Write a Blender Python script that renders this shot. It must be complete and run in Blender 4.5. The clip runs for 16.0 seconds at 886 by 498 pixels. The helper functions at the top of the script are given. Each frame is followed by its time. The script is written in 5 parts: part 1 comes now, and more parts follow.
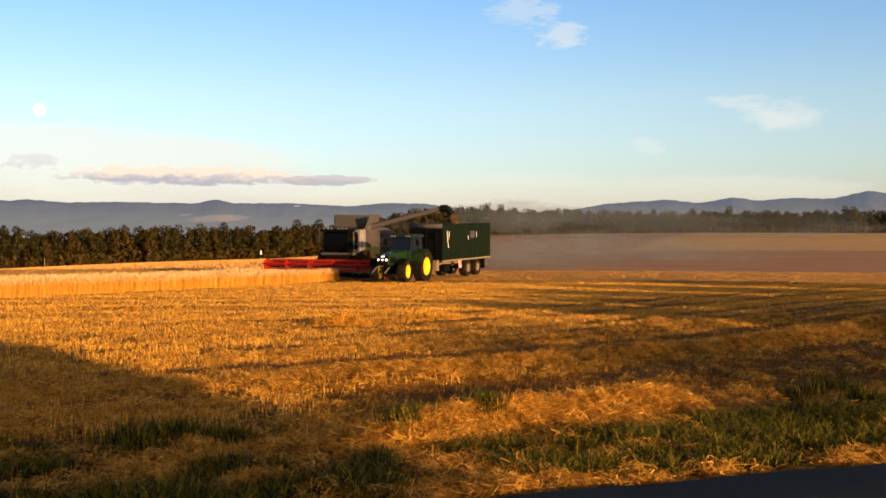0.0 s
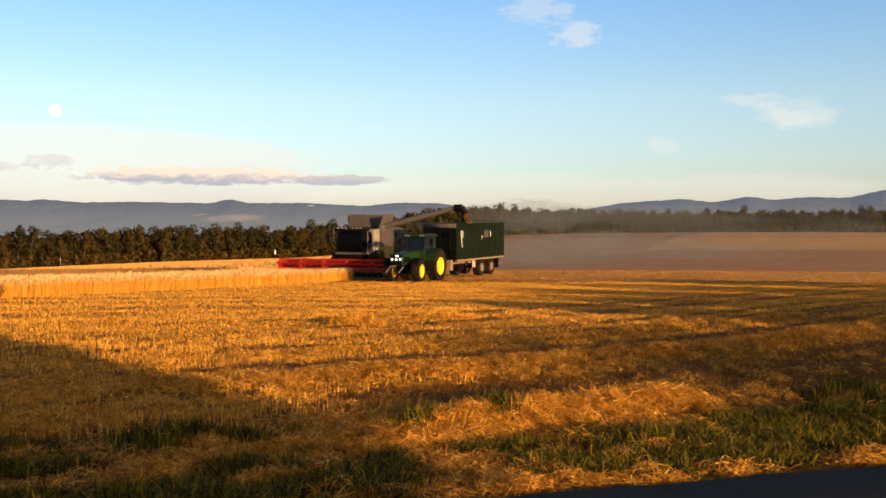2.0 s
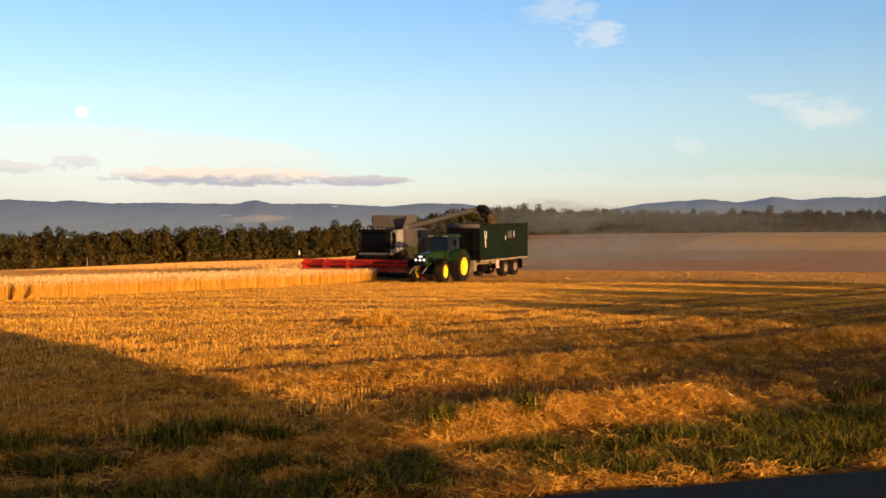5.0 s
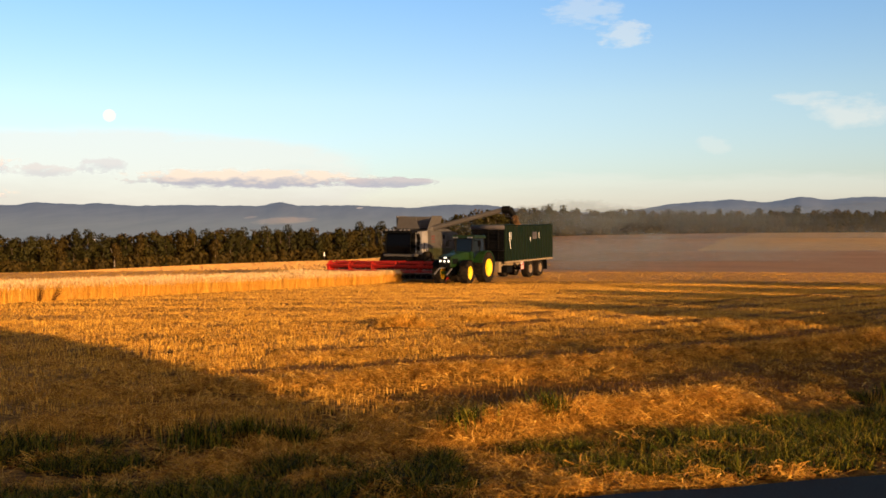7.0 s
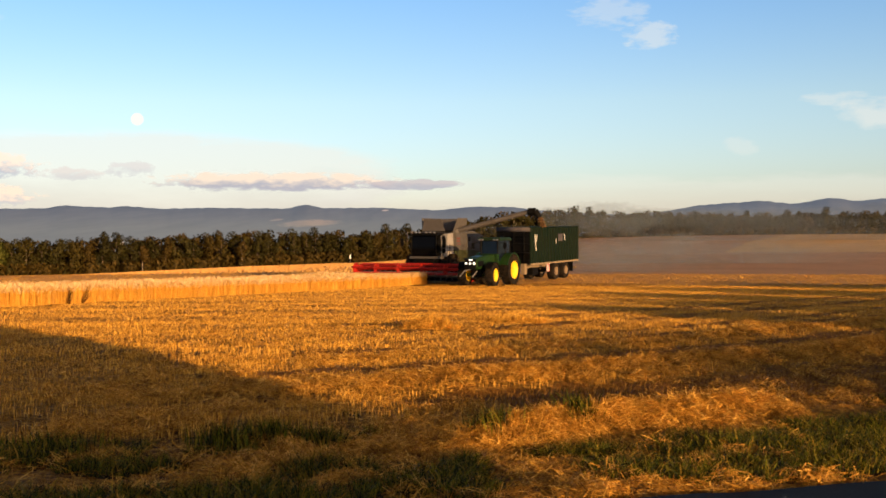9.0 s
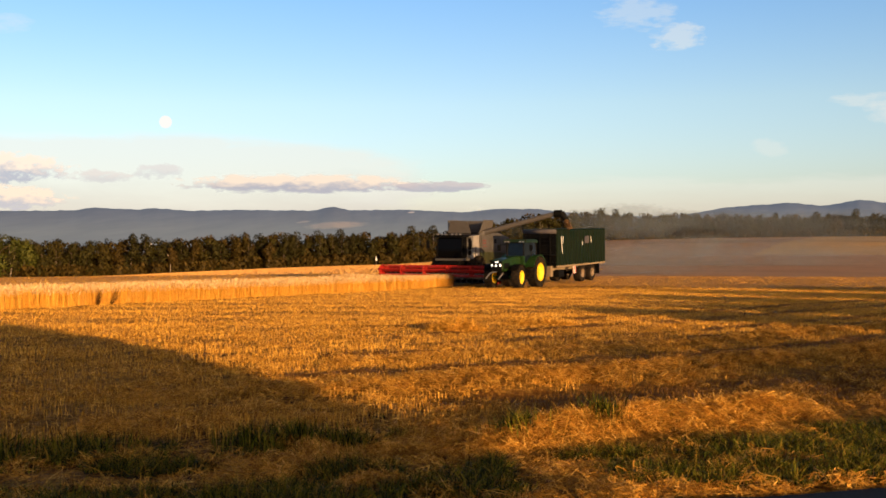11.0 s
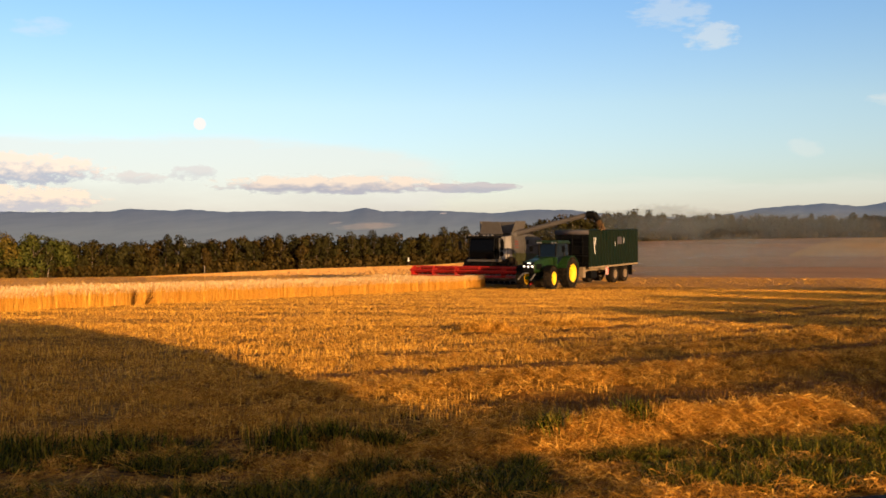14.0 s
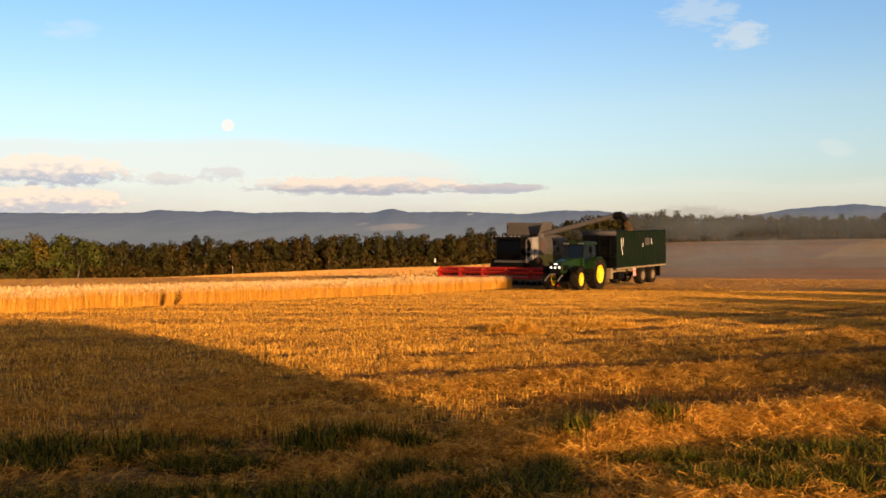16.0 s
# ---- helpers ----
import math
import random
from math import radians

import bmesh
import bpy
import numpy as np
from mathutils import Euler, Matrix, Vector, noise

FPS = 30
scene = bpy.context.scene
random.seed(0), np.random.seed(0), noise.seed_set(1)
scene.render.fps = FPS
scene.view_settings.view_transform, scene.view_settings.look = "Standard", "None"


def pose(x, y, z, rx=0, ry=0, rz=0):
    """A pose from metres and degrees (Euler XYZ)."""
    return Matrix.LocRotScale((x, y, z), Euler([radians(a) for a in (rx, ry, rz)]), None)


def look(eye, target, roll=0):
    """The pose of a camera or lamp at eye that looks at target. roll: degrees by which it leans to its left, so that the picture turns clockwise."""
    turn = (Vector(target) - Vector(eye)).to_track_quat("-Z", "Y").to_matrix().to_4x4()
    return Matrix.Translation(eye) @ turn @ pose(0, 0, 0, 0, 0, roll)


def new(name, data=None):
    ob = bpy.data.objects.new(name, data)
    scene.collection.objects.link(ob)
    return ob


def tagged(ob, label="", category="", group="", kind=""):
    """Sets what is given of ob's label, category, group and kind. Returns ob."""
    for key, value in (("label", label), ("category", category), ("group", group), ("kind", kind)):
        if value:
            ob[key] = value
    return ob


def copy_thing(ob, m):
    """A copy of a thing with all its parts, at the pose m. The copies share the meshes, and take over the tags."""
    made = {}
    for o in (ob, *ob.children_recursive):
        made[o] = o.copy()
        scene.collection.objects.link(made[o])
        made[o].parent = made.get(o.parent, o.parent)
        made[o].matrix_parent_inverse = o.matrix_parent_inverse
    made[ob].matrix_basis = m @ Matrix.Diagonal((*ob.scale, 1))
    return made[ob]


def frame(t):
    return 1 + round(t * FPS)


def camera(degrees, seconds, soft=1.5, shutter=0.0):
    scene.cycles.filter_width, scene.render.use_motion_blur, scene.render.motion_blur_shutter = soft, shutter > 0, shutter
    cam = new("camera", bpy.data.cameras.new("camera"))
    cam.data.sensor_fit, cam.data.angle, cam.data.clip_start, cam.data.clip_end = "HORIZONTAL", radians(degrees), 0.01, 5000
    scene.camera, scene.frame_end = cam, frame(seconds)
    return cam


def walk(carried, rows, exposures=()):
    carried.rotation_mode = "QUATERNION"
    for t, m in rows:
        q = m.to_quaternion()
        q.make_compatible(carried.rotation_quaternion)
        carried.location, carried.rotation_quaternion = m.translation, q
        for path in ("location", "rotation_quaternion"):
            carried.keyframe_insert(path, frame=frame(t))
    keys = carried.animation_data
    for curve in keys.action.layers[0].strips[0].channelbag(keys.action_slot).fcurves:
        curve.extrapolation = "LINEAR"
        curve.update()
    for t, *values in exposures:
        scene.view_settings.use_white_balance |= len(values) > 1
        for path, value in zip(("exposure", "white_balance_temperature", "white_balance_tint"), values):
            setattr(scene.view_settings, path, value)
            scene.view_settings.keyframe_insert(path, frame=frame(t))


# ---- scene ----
# ---------------------------------------------------------------- camera
FOV = 47.07
cam = camera(FOV, 16.0, soft=1.65)
EYE = 1.66
# seconds, yaw to the left, pitch up, lean to the left (degrees): a hand-held pan on one spot
ROWS = [
    (0.0, 0.000, -1.500, 0.000),
    (0.5, 0.205, -1.497, -0.031),
    (1.0, 0.388, -1.502, -0.057),
    (1.5, 0.591, -1.519, -0.056),
    (2.0, 0.777, -1.525, -0.047),
    (2.5, 0.967, -1.512, -0.047),
    (3.0, 1.157, -1.513, -0.052),
    (3.5, 1.325, -1.520, -0.120),
    (4.0, 1.542, -1.528, -0.088),
    (6.5, 3.134, -1.424, -0.251),
    (7.0, 3.489, -1.419, -0.283),
    (7.5, 3.848, -1.379, -0.319),
    (8.0, 4.196, -1.345, -0.375),
    (8.5, 4.541, -1.329, -0.391),
    (9.0, 4.924, -1.285, -0.405),
    (11.5, 6.710, -1.146, -0.401),
    (12.0, 7.016, -1.143, -0.435),
    (12.5, 7.314, -1.134, -0.431),
    (13.0, 7.587, -1.134, -0.427),
    (13.5, 7.899, -1.109, -0.387),
    (14.0, 8.189, -1.096, -0.391),
    (14.5, 8.619, -1.076, -0.401),
    (15.0, 9.063, -1.063, -0.404),
    (15.5, 9.426, -1.042, -0.407),
    (16.0, 9.696, -1.034, -0.395),
]
walk(cam, [(t, pose(0, 0, EYE, 90 + pitch, -roll, yaw)) for t, yaw, pitch, roll in ROWS],
     exposures=[(0.0, 0.78), (16.0, 0.68)])

# ---------------------------------------------------------------- light
SUN_AZ, SUN_EL = 140.0, 7.5          # clockwise from +y, degrees
SUN = Vector((math.sin(radians(SUN_AZ)) * math.cos(radians(SUN_EL)),
              math.cos(radians(SUN_AZ)) * math.cos(radians(SUN_EL)), math.sin(radians(SUN_EL))))
AWAY = Vector((-math.sin(radians(SUN_AZ)), -math.cos(radians(SUN_AZ)), 0))   # way the shadows fall
ASIDE = Vector((AWAY.y, -AWAY.x, 0))                                    # to the right of it

world = bpy.data.worlds.new("evening_sky")
scene.world = world
world.use_nodes = True
wn = world.node_tree.nodes
wl = world.node_tree.links
wn.clear()
sky = wn.new("ShaderNodeTexSky")
sky.sky_type = "NISHITA"
sky.sun_disc = False
sky.sun_elevation = radians(16)
sky.sun_rotation = radians(SUN_AZ)
sky.air_density, sky.dust_density, sky.ozone_density = 1.0, 0.6, 2.0
bg = wn.new("ShaderNodeBackground")
bg.inputs["Strength"].default_value = 0.09
wo = wn.new("ShaderNodeOutputWorld")
tc = wn.new("ShaderNodeTexCoord")
sep = wn.new("ShaderNodeSeparateXYZ")
tone = wn.new("ShaderNodeValToRGB")
mul = wn.new("ShaderNodeMix")
mul.data_type, mul.blend_type = "RGBA", "MULTIPLY"
mul.inputs[0].default_value = 1.0
SKY_TONES = ((0.0, (0.96, 0.88, 1.02)), (0.045, (0.95, 0.94, 1.06)), (0.12, (1.06, 1.045, 1.07)), (0.28, (0.74, 1.02, 1.30)), (0.42, (0.40, 0.45, 0.46)), (1.0, (0.165, 0.165, 0.155)))
for k, (at, c) in enumerate(SKY_TONES):
    e = tone.color_ramp.elements[0] if k == 0 else tone.color_ramp.elements[-1] if k == len(SKY_TONES) - 1 else tone.color_ramp.elements.new(at)
    e.position, e.color = at, (*c, 1)
# the warm sky round the setting sun
glow = wn.new("ShaderNodeVectorMath")
glow.operation = "DOT_PRODUCT"
glow.inputs[1].default_value = SUN
wl.new(tc.outputs["Generated"], glow.inputs[0])
lobe = wn.new("ShaderNodeMath")
lobe.operation, lobe.inputs[1].default_value, lobe.use_clamp = "MAXIMUM", 0.0, True
wl.new(glow.outputs["Value"], lobe.inputs[0])
sharp = wn.new("ShaderNodeMath")
sharp.operation, sharp.inputs[1].default_value = "POWER", 3.0
wl.new(lobe.outputs[0], sharp.inputs[0])
warm = wn.new("ShaderNodeMix")
warm.data_type, warm.blend_type = "RGBA", "ADD"
warm.inputs[7].default_value = (8.0, 3.8, 0.9, 1)
wl.new(sharp.outputs[0], warm.inputs[0])
wl.new(tc.outputs["Generated"], sep.inputs[0])
wl.new(sep.outputs[2], tone.inputs["Fac"])
wl.new(sky.outputs["Color"], mul.inputs[6])
wl.new(tone.outputs["Color"], mul.inputs[7])
wl.new(mul.outputs[2], warm.inputs[6])
wl.new(warm.outputs[2], bg.inputs["Color"])
wl.new(bg.outputs["Background"], wo.inputs["Surface"])

sun_data = bpy.data.lights.new("sun", "SUN")
sun_data.energy, sun_data.angle, sun_data.color = 5.0, radians(0.6), (1.0, 0.595, 0.26)
sun_lamp = new("sun", sun_data)
sun_lamp.matrix_world = look(SUN * 50, (0, 0, 0))


# ---------------------------------------------------------------- materials
class Nodes:
    """A small writer of node materials."""

    def __init__(self, name, rough=0.8, metal=0.0, gloss=0.08):
        self.mat = bpy.data.materials.new(name)
        self.mat.use_nodes = True
        self.n, self.l = self.mat.node_tree.nodes, self.mat.node_tree.links
        self.bsdf = self.n["Principled BSDF"]
        self.bsdf.inputs["Roughness"].default_value = rough
        self.bsdf.inputs["Metallic"].default_value = metal
        self.bsdf.inputs["Specular IOR Level"].default_value = gloss
        self.coord = self.n.new("ShaderNodeTexCoord").outputs["Object"]

    def put(self, what, value):
        socket = self.bsdf.inputs[what]
        if isinstance(value, bpy.types.NodeSocket):
            self.l.new(value, socket)
        else:
            socket.default_value = value
        return self

    def noise(self, scale, detail=4, rough=0.6, stretch=None):
        node = self.n.new("ShaderNodeTexNoise")
        node.inputs["Scale"].default_value = scale
        node.inputs["Detail"].default_value = detail
        node.inputs["Roughness"].default_value = rough
        source = self.coord
        if stretch:
            m = self.n.new("ShaderNodeMapping")
            m.inputs["Scale"].default_value = stretch[:3]
            if len(stretch) > 3:
                m.inputs["Rotation"].default_value = (0, 0, radians(stretch[3]))
            self.l.new(source, m.inputs["Vector"])
            source = m.outputs["Vector"]
        self.l.new(source, node.inputs["Vector"])
        return node.outputs["Fac"]

    def ramp(self, value, *stops):
        node = self.n.new("ShaderNodeValToRGB")
        while len(node.color_ramp.elements) < len(stops):
            node.color_ramp.elements.new(0.5)
        for e, (at, colour) in zip(node.color_ramp.elements, stops):
            e.position, e.color = at, (*colour, 1)
        self.l.new(value, node.inputs["Fac"])
        return node.outputs["Color"]

    def mix(self, fac, a, b, kind="MIX"):
        node = self.n.new("ShaderNodeMix")
        node.data_type, node.blend_type = "RGBA", kind
        for key, value in ((0, fac), (6, a), (7, b)):
            if isinstance(value, bpy.types.NodeSocket):
                self.l.new(value, node.inputs[key])
            else:
                node.inputs[key].default_value = value if key == 0 else (*value, 1)
        return node.outputs[2]

    def math(self, kind, a, b=0.0, c=0.0):
        node = self.n.new("ShaderNodeMath")
        node.operation = kind
        for i, value in enumerate((a, b, c)):
            if isinstance(value, bpy.types.NodeSocket):
                self.l.new(value, node.inputs[i])
            else:
                node.inputs[i].default_value = value
        return node.outputs[0]

    def island(self):
        return self.n.new("ShaderNodeNewGeometry").outputs["Random Per Island"]

    def each(self):
        return self.n.new("ShaderNodeObjectInfo").outputs["Random"]

    def bump(self, value, strength=0.3, distance=0.02):
        node = self.n.new("ShaderNodeBump")
        node.inputs["Strength"].default_value = strength
        node.inputs["Distance"].default_value = distance
        self.l.new(value, node.inputs["Height"])
        self.l.new(node.outputs["Normal"], self.bsdf.inputs["Normal"])
        return self

    def split(self):
        node = self.n.new("ShaderNodeSeparateXYZ")
        self.l.new(self.coord, node.inputs[0])
        return node.outputs


def paint(name, colour, rough=0.45, dirt=(0.16, 0.11, 0.06), amount=0.35, metal=0.0, scale=2.5, gloss=0.2):
    """Worn machine paint under field dust."""
    m = Nodes(name, rough, metal, gloss)
    big = m.ramp(m.noise(scale, 5), (0.38, (0, 0, 0)), (0.75, (1, 1, 1)))
    fine = m.noise(scale * 14, 3)
    tone = m.mix(m.math("MULTIPLY", fine, 0.25), colour, tuple(c * 0.6 for c in colour))
    m.put("Base Color", m.mix(m.math("MULTIPLY", big, amount), tone, dirt))
    m.put("Roughness", m.math("ADD", rough, m.math("MULTIPLY", big, 0.25)))
    return m.mat


def field_material(name, a, b, c, scale=1.0, turn=-63, lo=0.3, hi=0.72):
    m = Nodes(name, 0.9)
    fine = m.noise(9 * scale, 6, 0.75)
    rows = m.noise(1.3 * scale, 5, 0.65, (0.25, 3.2, 1, turn))
    big = m.noise(0.09, 4, 0.6)
    col = m.ramp(fine, (lo, a), (0.52, b), (hi, c))
    col = m.mix(m.math("MULTIPLY", m.ramp(rows, (0.35, (0, 0, 0)), (0.7, (1, 1, 1))), 0.45), col, tuple(0.55 * v for v in a))
    col = m.mix(m.math("MULTIPLY", m.ramp(big, (0.4, (0, 0, 0)), (0.65, (1, 1, 1))), 0.35), col, tuple(1.1 * v for v in c))
    m.put("Base Color", col)
    m.bump(fine, 1.0, 0.14 / scale if scale > 0.5 else 0.04)
    return m.mat


STRAW_SOIL = field_material("straw_soil", (0.034, 0.015, 0.004), (0.28, 0.135, 0.022), (0.62, 0.34, 0.060), 1.0, -63, 0.40, 0.64)
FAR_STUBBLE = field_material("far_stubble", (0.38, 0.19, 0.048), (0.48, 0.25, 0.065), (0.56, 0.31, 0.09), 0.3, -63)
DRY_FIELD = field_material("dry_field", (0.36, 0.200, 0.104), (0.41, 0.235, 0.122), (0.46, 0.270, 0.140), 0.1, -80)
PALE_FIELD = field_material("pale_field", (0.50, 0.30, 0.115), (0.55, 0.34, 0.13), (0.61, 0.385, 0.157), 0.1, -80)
# verge ground near black: shade among the grass put into its colour
SHADED_THATCH = field_material("shaded_thatch", (0.006, 0.006, 0.002), (0.020, 0.014, 0.003), (0.11, 0.055, 0.010), 1.6)
# bare soil between swaths, their shade put into its dark colour
SHADED_TRACK = field_material("shaded_track_soil", (0.045, 0.018, 0.004), (0.22, 0.095, 0.015), (0.46, 0.22, 0.036), 1.3)
MEADOW = field_material("meadow", (0.07, 0.10, 0.02), (0.12, 0.14, 0.03), (0.2, 0.19, 0.06), 0.2, -30)

m = Nodes("hazy_valley_woods", 0.95)
# tones lightened: haze over the far valley put into the colour
m.put("Base Color", m.ramp(m.noise(0.02, 6, 0.7), (0.35, (0.12, 0.13, 0.11)), (0.6, (0.17, 0.17, 0.14)), (0.75, (0.22, 0.20, 0.15))))
VALLEY = m.mat

m = Nodes("straw", 0.7)
damp = m.ramp(m.noise(4.5, 4, 0.7), (0.38, (0.42, 0.37, 0.30)), (0.50, (1.08, 1.06, 1.04)), (0.66, (1.3, 1.32, 1.4)))
m.put("Base Color", m.mix(1.0, m.ramp(m.island(), (0.0, (0.22, 0.095, 0.012)), (0.35, (0.44, 0.215, 0.028)), (0.8, (0.66, 0.35, 0.054)), (1.0, (0.80, 0.50, 0.11))), damp, "MULTIPLY"))
STRAW = m.mat

m = Nodes("stubble_stem", 0.65)
damp = m.ramp(m.noise(3.0, 4, 0.7), (0.34, (0.6, 0.57, 0.52)), (0.50, (1.15, 1.14, 1.12)), (0.7, (1.28, 1.3, 1.35)))
m.put("Base Color", m.mix(1.0, m.ramp(m.island(), (0.0, (0.24, 0.110, 0.014)), (0.5, (0.54, 0.270, 0.032)), (1.0, (0.80, 0.46, 0.080))), damp, "MULTIPLY"))
STEM = m.mat

# stems inside the strips, coloured dark to carry the swaths' shade
m = Nodes("shaded_stem", 0.8)
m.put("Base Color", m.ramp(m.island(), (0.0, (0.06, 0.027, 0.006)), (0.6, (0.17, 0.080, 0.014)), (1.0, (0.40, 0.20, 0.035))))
SHADED_STEM = m.mat

m = Nodes("wheat", 0.6)
m.put("Base Color", m.ramp(m.island(), (0.0, (0.44, 0.20, 0.022)), (0.5, (0.66, 0.33, 0.040)), (1.0, (0.80, 0.45, 0.075))))
WHEAT = m.mat
m = Nodes("wheat_ears", 0.7)
m.put("Base Color", m.ramp(m.island(), (0.0, (0.46, 0.28, 0.11)), (0.5, (0.62, 0.42, 0.19)), (1.0, (0.76, 0.56, 0.29))))
EARS = m.mat

m = Nodes("grass_blade", 0.55)
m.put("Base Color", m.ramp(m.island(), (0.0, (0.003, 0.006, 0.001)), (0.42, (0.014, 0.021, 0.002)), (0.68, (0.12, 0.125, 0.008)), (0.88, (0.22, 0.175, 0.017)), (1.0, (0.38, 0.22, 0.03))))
GRASS = m.mat


def foliage(name, a, b, c):
    m = Nodes(name, 0.6)
    leaf = m.ramp(m.island(), (0.0, a), (0.55, b), (1.0, c))
    tone = m.ramp(m.each(), (0.0, (0.62, 0.64, 0.5)), (0.45, (0.88, 0.9, 0.75)), (0.8, (1.12, 1.05, 0.75)), (1.0, (1.35, 0.92, 0.65)))
    m.put("Base Color", m.mix(1.0, leaf, tone, "MULTIPLY"))
    return m.mat


LEAVES = foliage("tree_leaves", (0.017, 0.015, 0.004), (0.030, 0.026, 0.006), (0.050, 0.041, 0.010))
OLIVE = foliage("olive_leaves", (0.034, 0.040, 0.008), (0.060, 0.065, 0.012), (0.090, 0.088, 0.018))
m = Nodes("bark", 0.9)
m.put("Base Color", m.ramp(m.noise(6, 5, 0.7, (1, 1, 0.2)), (0.3, (0.05, 0.035, 0.025)), (0.7, (0.16, 0.12, 0.09))))
BARK = m.mat
m = Nodes("birch_bark", 0.7)
m.put("Base Color", m.ramp(m.noise(3, 4, 0.7, (0.4, 0.4, 1.5)), (0.35, (0.08, 0.06, 0.05)), (0.5, (0.26, 0.21, 0.16)), (0.8, (0.38, 0.32, 0.25))))
BIRCH = m.mat

m = Nodes("asphalt", 0.85)
m.put("Base Color", m.ramp(m.noise(60, 6, 0.8), (0.3, (0.022, 0.021, 0.021)), (0.6, (0.038, 0.037, 0.036)), (0.8, (0.08, 0.075, 0.07))))
m.bump(m.noise(120, 3), 0.5, 0.006)
ASPHALT = m.mat

m = Nodes("hazy_hills", 1.0)
hx, _, hz = m.split()
# bluish wood tones carry part of the haze in the base colour
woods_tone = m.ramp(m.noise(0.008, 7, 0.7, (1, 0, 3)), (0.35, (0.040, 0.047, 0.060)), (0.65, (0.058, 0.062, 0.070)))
for px, pz, sx, sz, tone_ in ((-690, 14, 95, 14, (0.22, 0.17, 0.12)), (-830, 26, 20, 6, (0.16, 0.13, 0.11)), (-537, 62, 12, 3.5, (0.55, 0.5, 0.45)), (-2110, 60, 16, 4, (0.5, 0.46, 0.42)), (-2220, 68, 12, 4, (0.5, 0.46, 0.42))):
    dx = m.math("POWER", m.math("ABSOLUTE", m.math("DIVIDE", m.math("SUBTRACT", hx, px), sx)), 2.0)
    dz = m.math("POWER", m.math("ABSOLUTE", m.math("DIVIDE", m.math("SUBTRACT", hz, pz), sz)), 2.0)
    spot = m.math("ADD", m.math("ADD", dx, dz), m.math("MULTIPLY", m.noise(0.02, 5, 0.7), 2.0))
    woods_tone = m.mix(m.ramp(m.math("MULTIPLY", spot, 0.4), (0.50, (1, 1, 1)), (0.78, (0, 0, 0))), woods_tone, tone_)
m.put("Base Color", woods_tone)
# distant haze before the hills painted as a glow, paler at the foot
haze_glow = m.ramp(m.math("DIVIDE", hz, 80.0), (0.0, (0.112, 0.114, 0.112)), (0.45, (0.086, 0.092, 0.104)), (0.9, (0.068, 0.077, 0.097)))
m.put("Emission Color", m.mix(0.42, haze_glow, m.ramp(m.noise(0.012, 8, 0.75, (1, 0, 2.6)), (0.35, (0.62, 0.64, 0.68)), (0.68, (1.25, 1.2, 1.12))), "MULTIPLY")).put("Emission Strength", 1.0)
HILLS = m.mat


# ---------------------------------------------------------------- building helpers
def mesh_object(name, bm, material, parent=None, smooth=False):
    me = bpy.data.meshes.new(name)
    bm.normal_update()
    bm.to_mesh(me)
    bm.free()
    for mat in (material if isinstance(material, (list, tuple)) else [material]):
        me.materials.append(mat)
    if smooth:
        for p in me.polygons:
            p.use_smooth = True
    ob = new(name, me)
    if parent:
        ob.parent = parent
    return ob


def part(name, bm, material, parent, label="", smooth=False):
    ob = mesh_object(name, bm, material, parent, smooth)
    return tagged(ob, label) if label else ob


def lean_normals(ob, normals):
    """Shade a crown's leaves by the way their lobe faces."""
    ob.data.polygons.foreach_set("use_smooth", np.ones(len(ob.data.polygons), bool))
    ob.data.normals_split_custom_set_from_vertices(normals.astype(np.float32))


def from_arrays(name, verts, faces, materials, kind_index=None):
    """A mesh from numpy arrays; faces all have the same corner count."""
    me = bpy.data.meshes.new(name)
    verts = np.asarray(verts, np.float32)
    faces = np.asarray(faces, np.int32)
    k = faces.shape[1]
    me.vertices.add(len(verts))
    me.vertices.foreach_set("co", verts.ravel())
    me.loops.add(faces.size)
    me.loops.foreach_set("vertex_index", faces.ravel())
    me.polygons.add(len(faces))
    me.polygons.foreach_set("loop_start", np.arange(0, faces.size, k, dtype=np.int32))
    for mat in materials:
        me.materials.append(mat)
    if kind_index is not None:
        me.polygons.foreach_set("material_index", np.asarray(kind_index, np.int32))
    me.update(calc_edges=True)
    me.validate()
    return new(name, me)


def box(bm, size, at, bevel=0.0, turn=(0, 0, 0), taper=None):
    """A box of that size about its centre; taper shrinks its top (x, y)."""
    got = bmesh.ops.create_cube(bm, size=1.0)
    vs = got["verts"]
    for v in vs:
        if taper and v.co.z > 0:
            v.co.x *= taper[0]
            v.co.y *= taper[1]
        v.co = Vector((v.co.x * size[0], v.co.y * size[1], v.co.z * size[2]))
    if bevel:
        edges = list({e for v in vs for e in v.link_edges})
        res = bmesh.ops.bevel(bm, geom=edges, offset=bevel, segments=2, affect="EDGES", profile=0.6)
        vs = list({v for f in res["faces"] for v in f.verts} | {v for v in vs if v.is_valid})
        seen, stack = set(vs), list(vs)
        while stack:
            for e in stack.pop().link_edges:
                for v in e.verts:
                    if v not in seen:
                        seen.add(v)
                        stack.append(v)
        vs = list(seen)
    bmesh.ops.transform(bm, matrix=pose(*at, *turn), verts=vs)
    return bm


def rod(bm, a, b, r, r2=None, segments=10):
    """A round bar from a to b."""
    a, b = Vector(a), Vector(b)
    d = b - a
    got = bmesh.ops.create_cone(bm, cap_ends=True, segments=segments, radius1=r, radius2=r if r2 is None else r2, depth=d.length)
    turn = d.to_track_quat("Z", "Y").to_matrix().to_4x4()
    bmesh.ops.transform(bm, matrix=Matrix.Translation((a + b) / 2) @ turn, verts=got["verts"])
    return bm


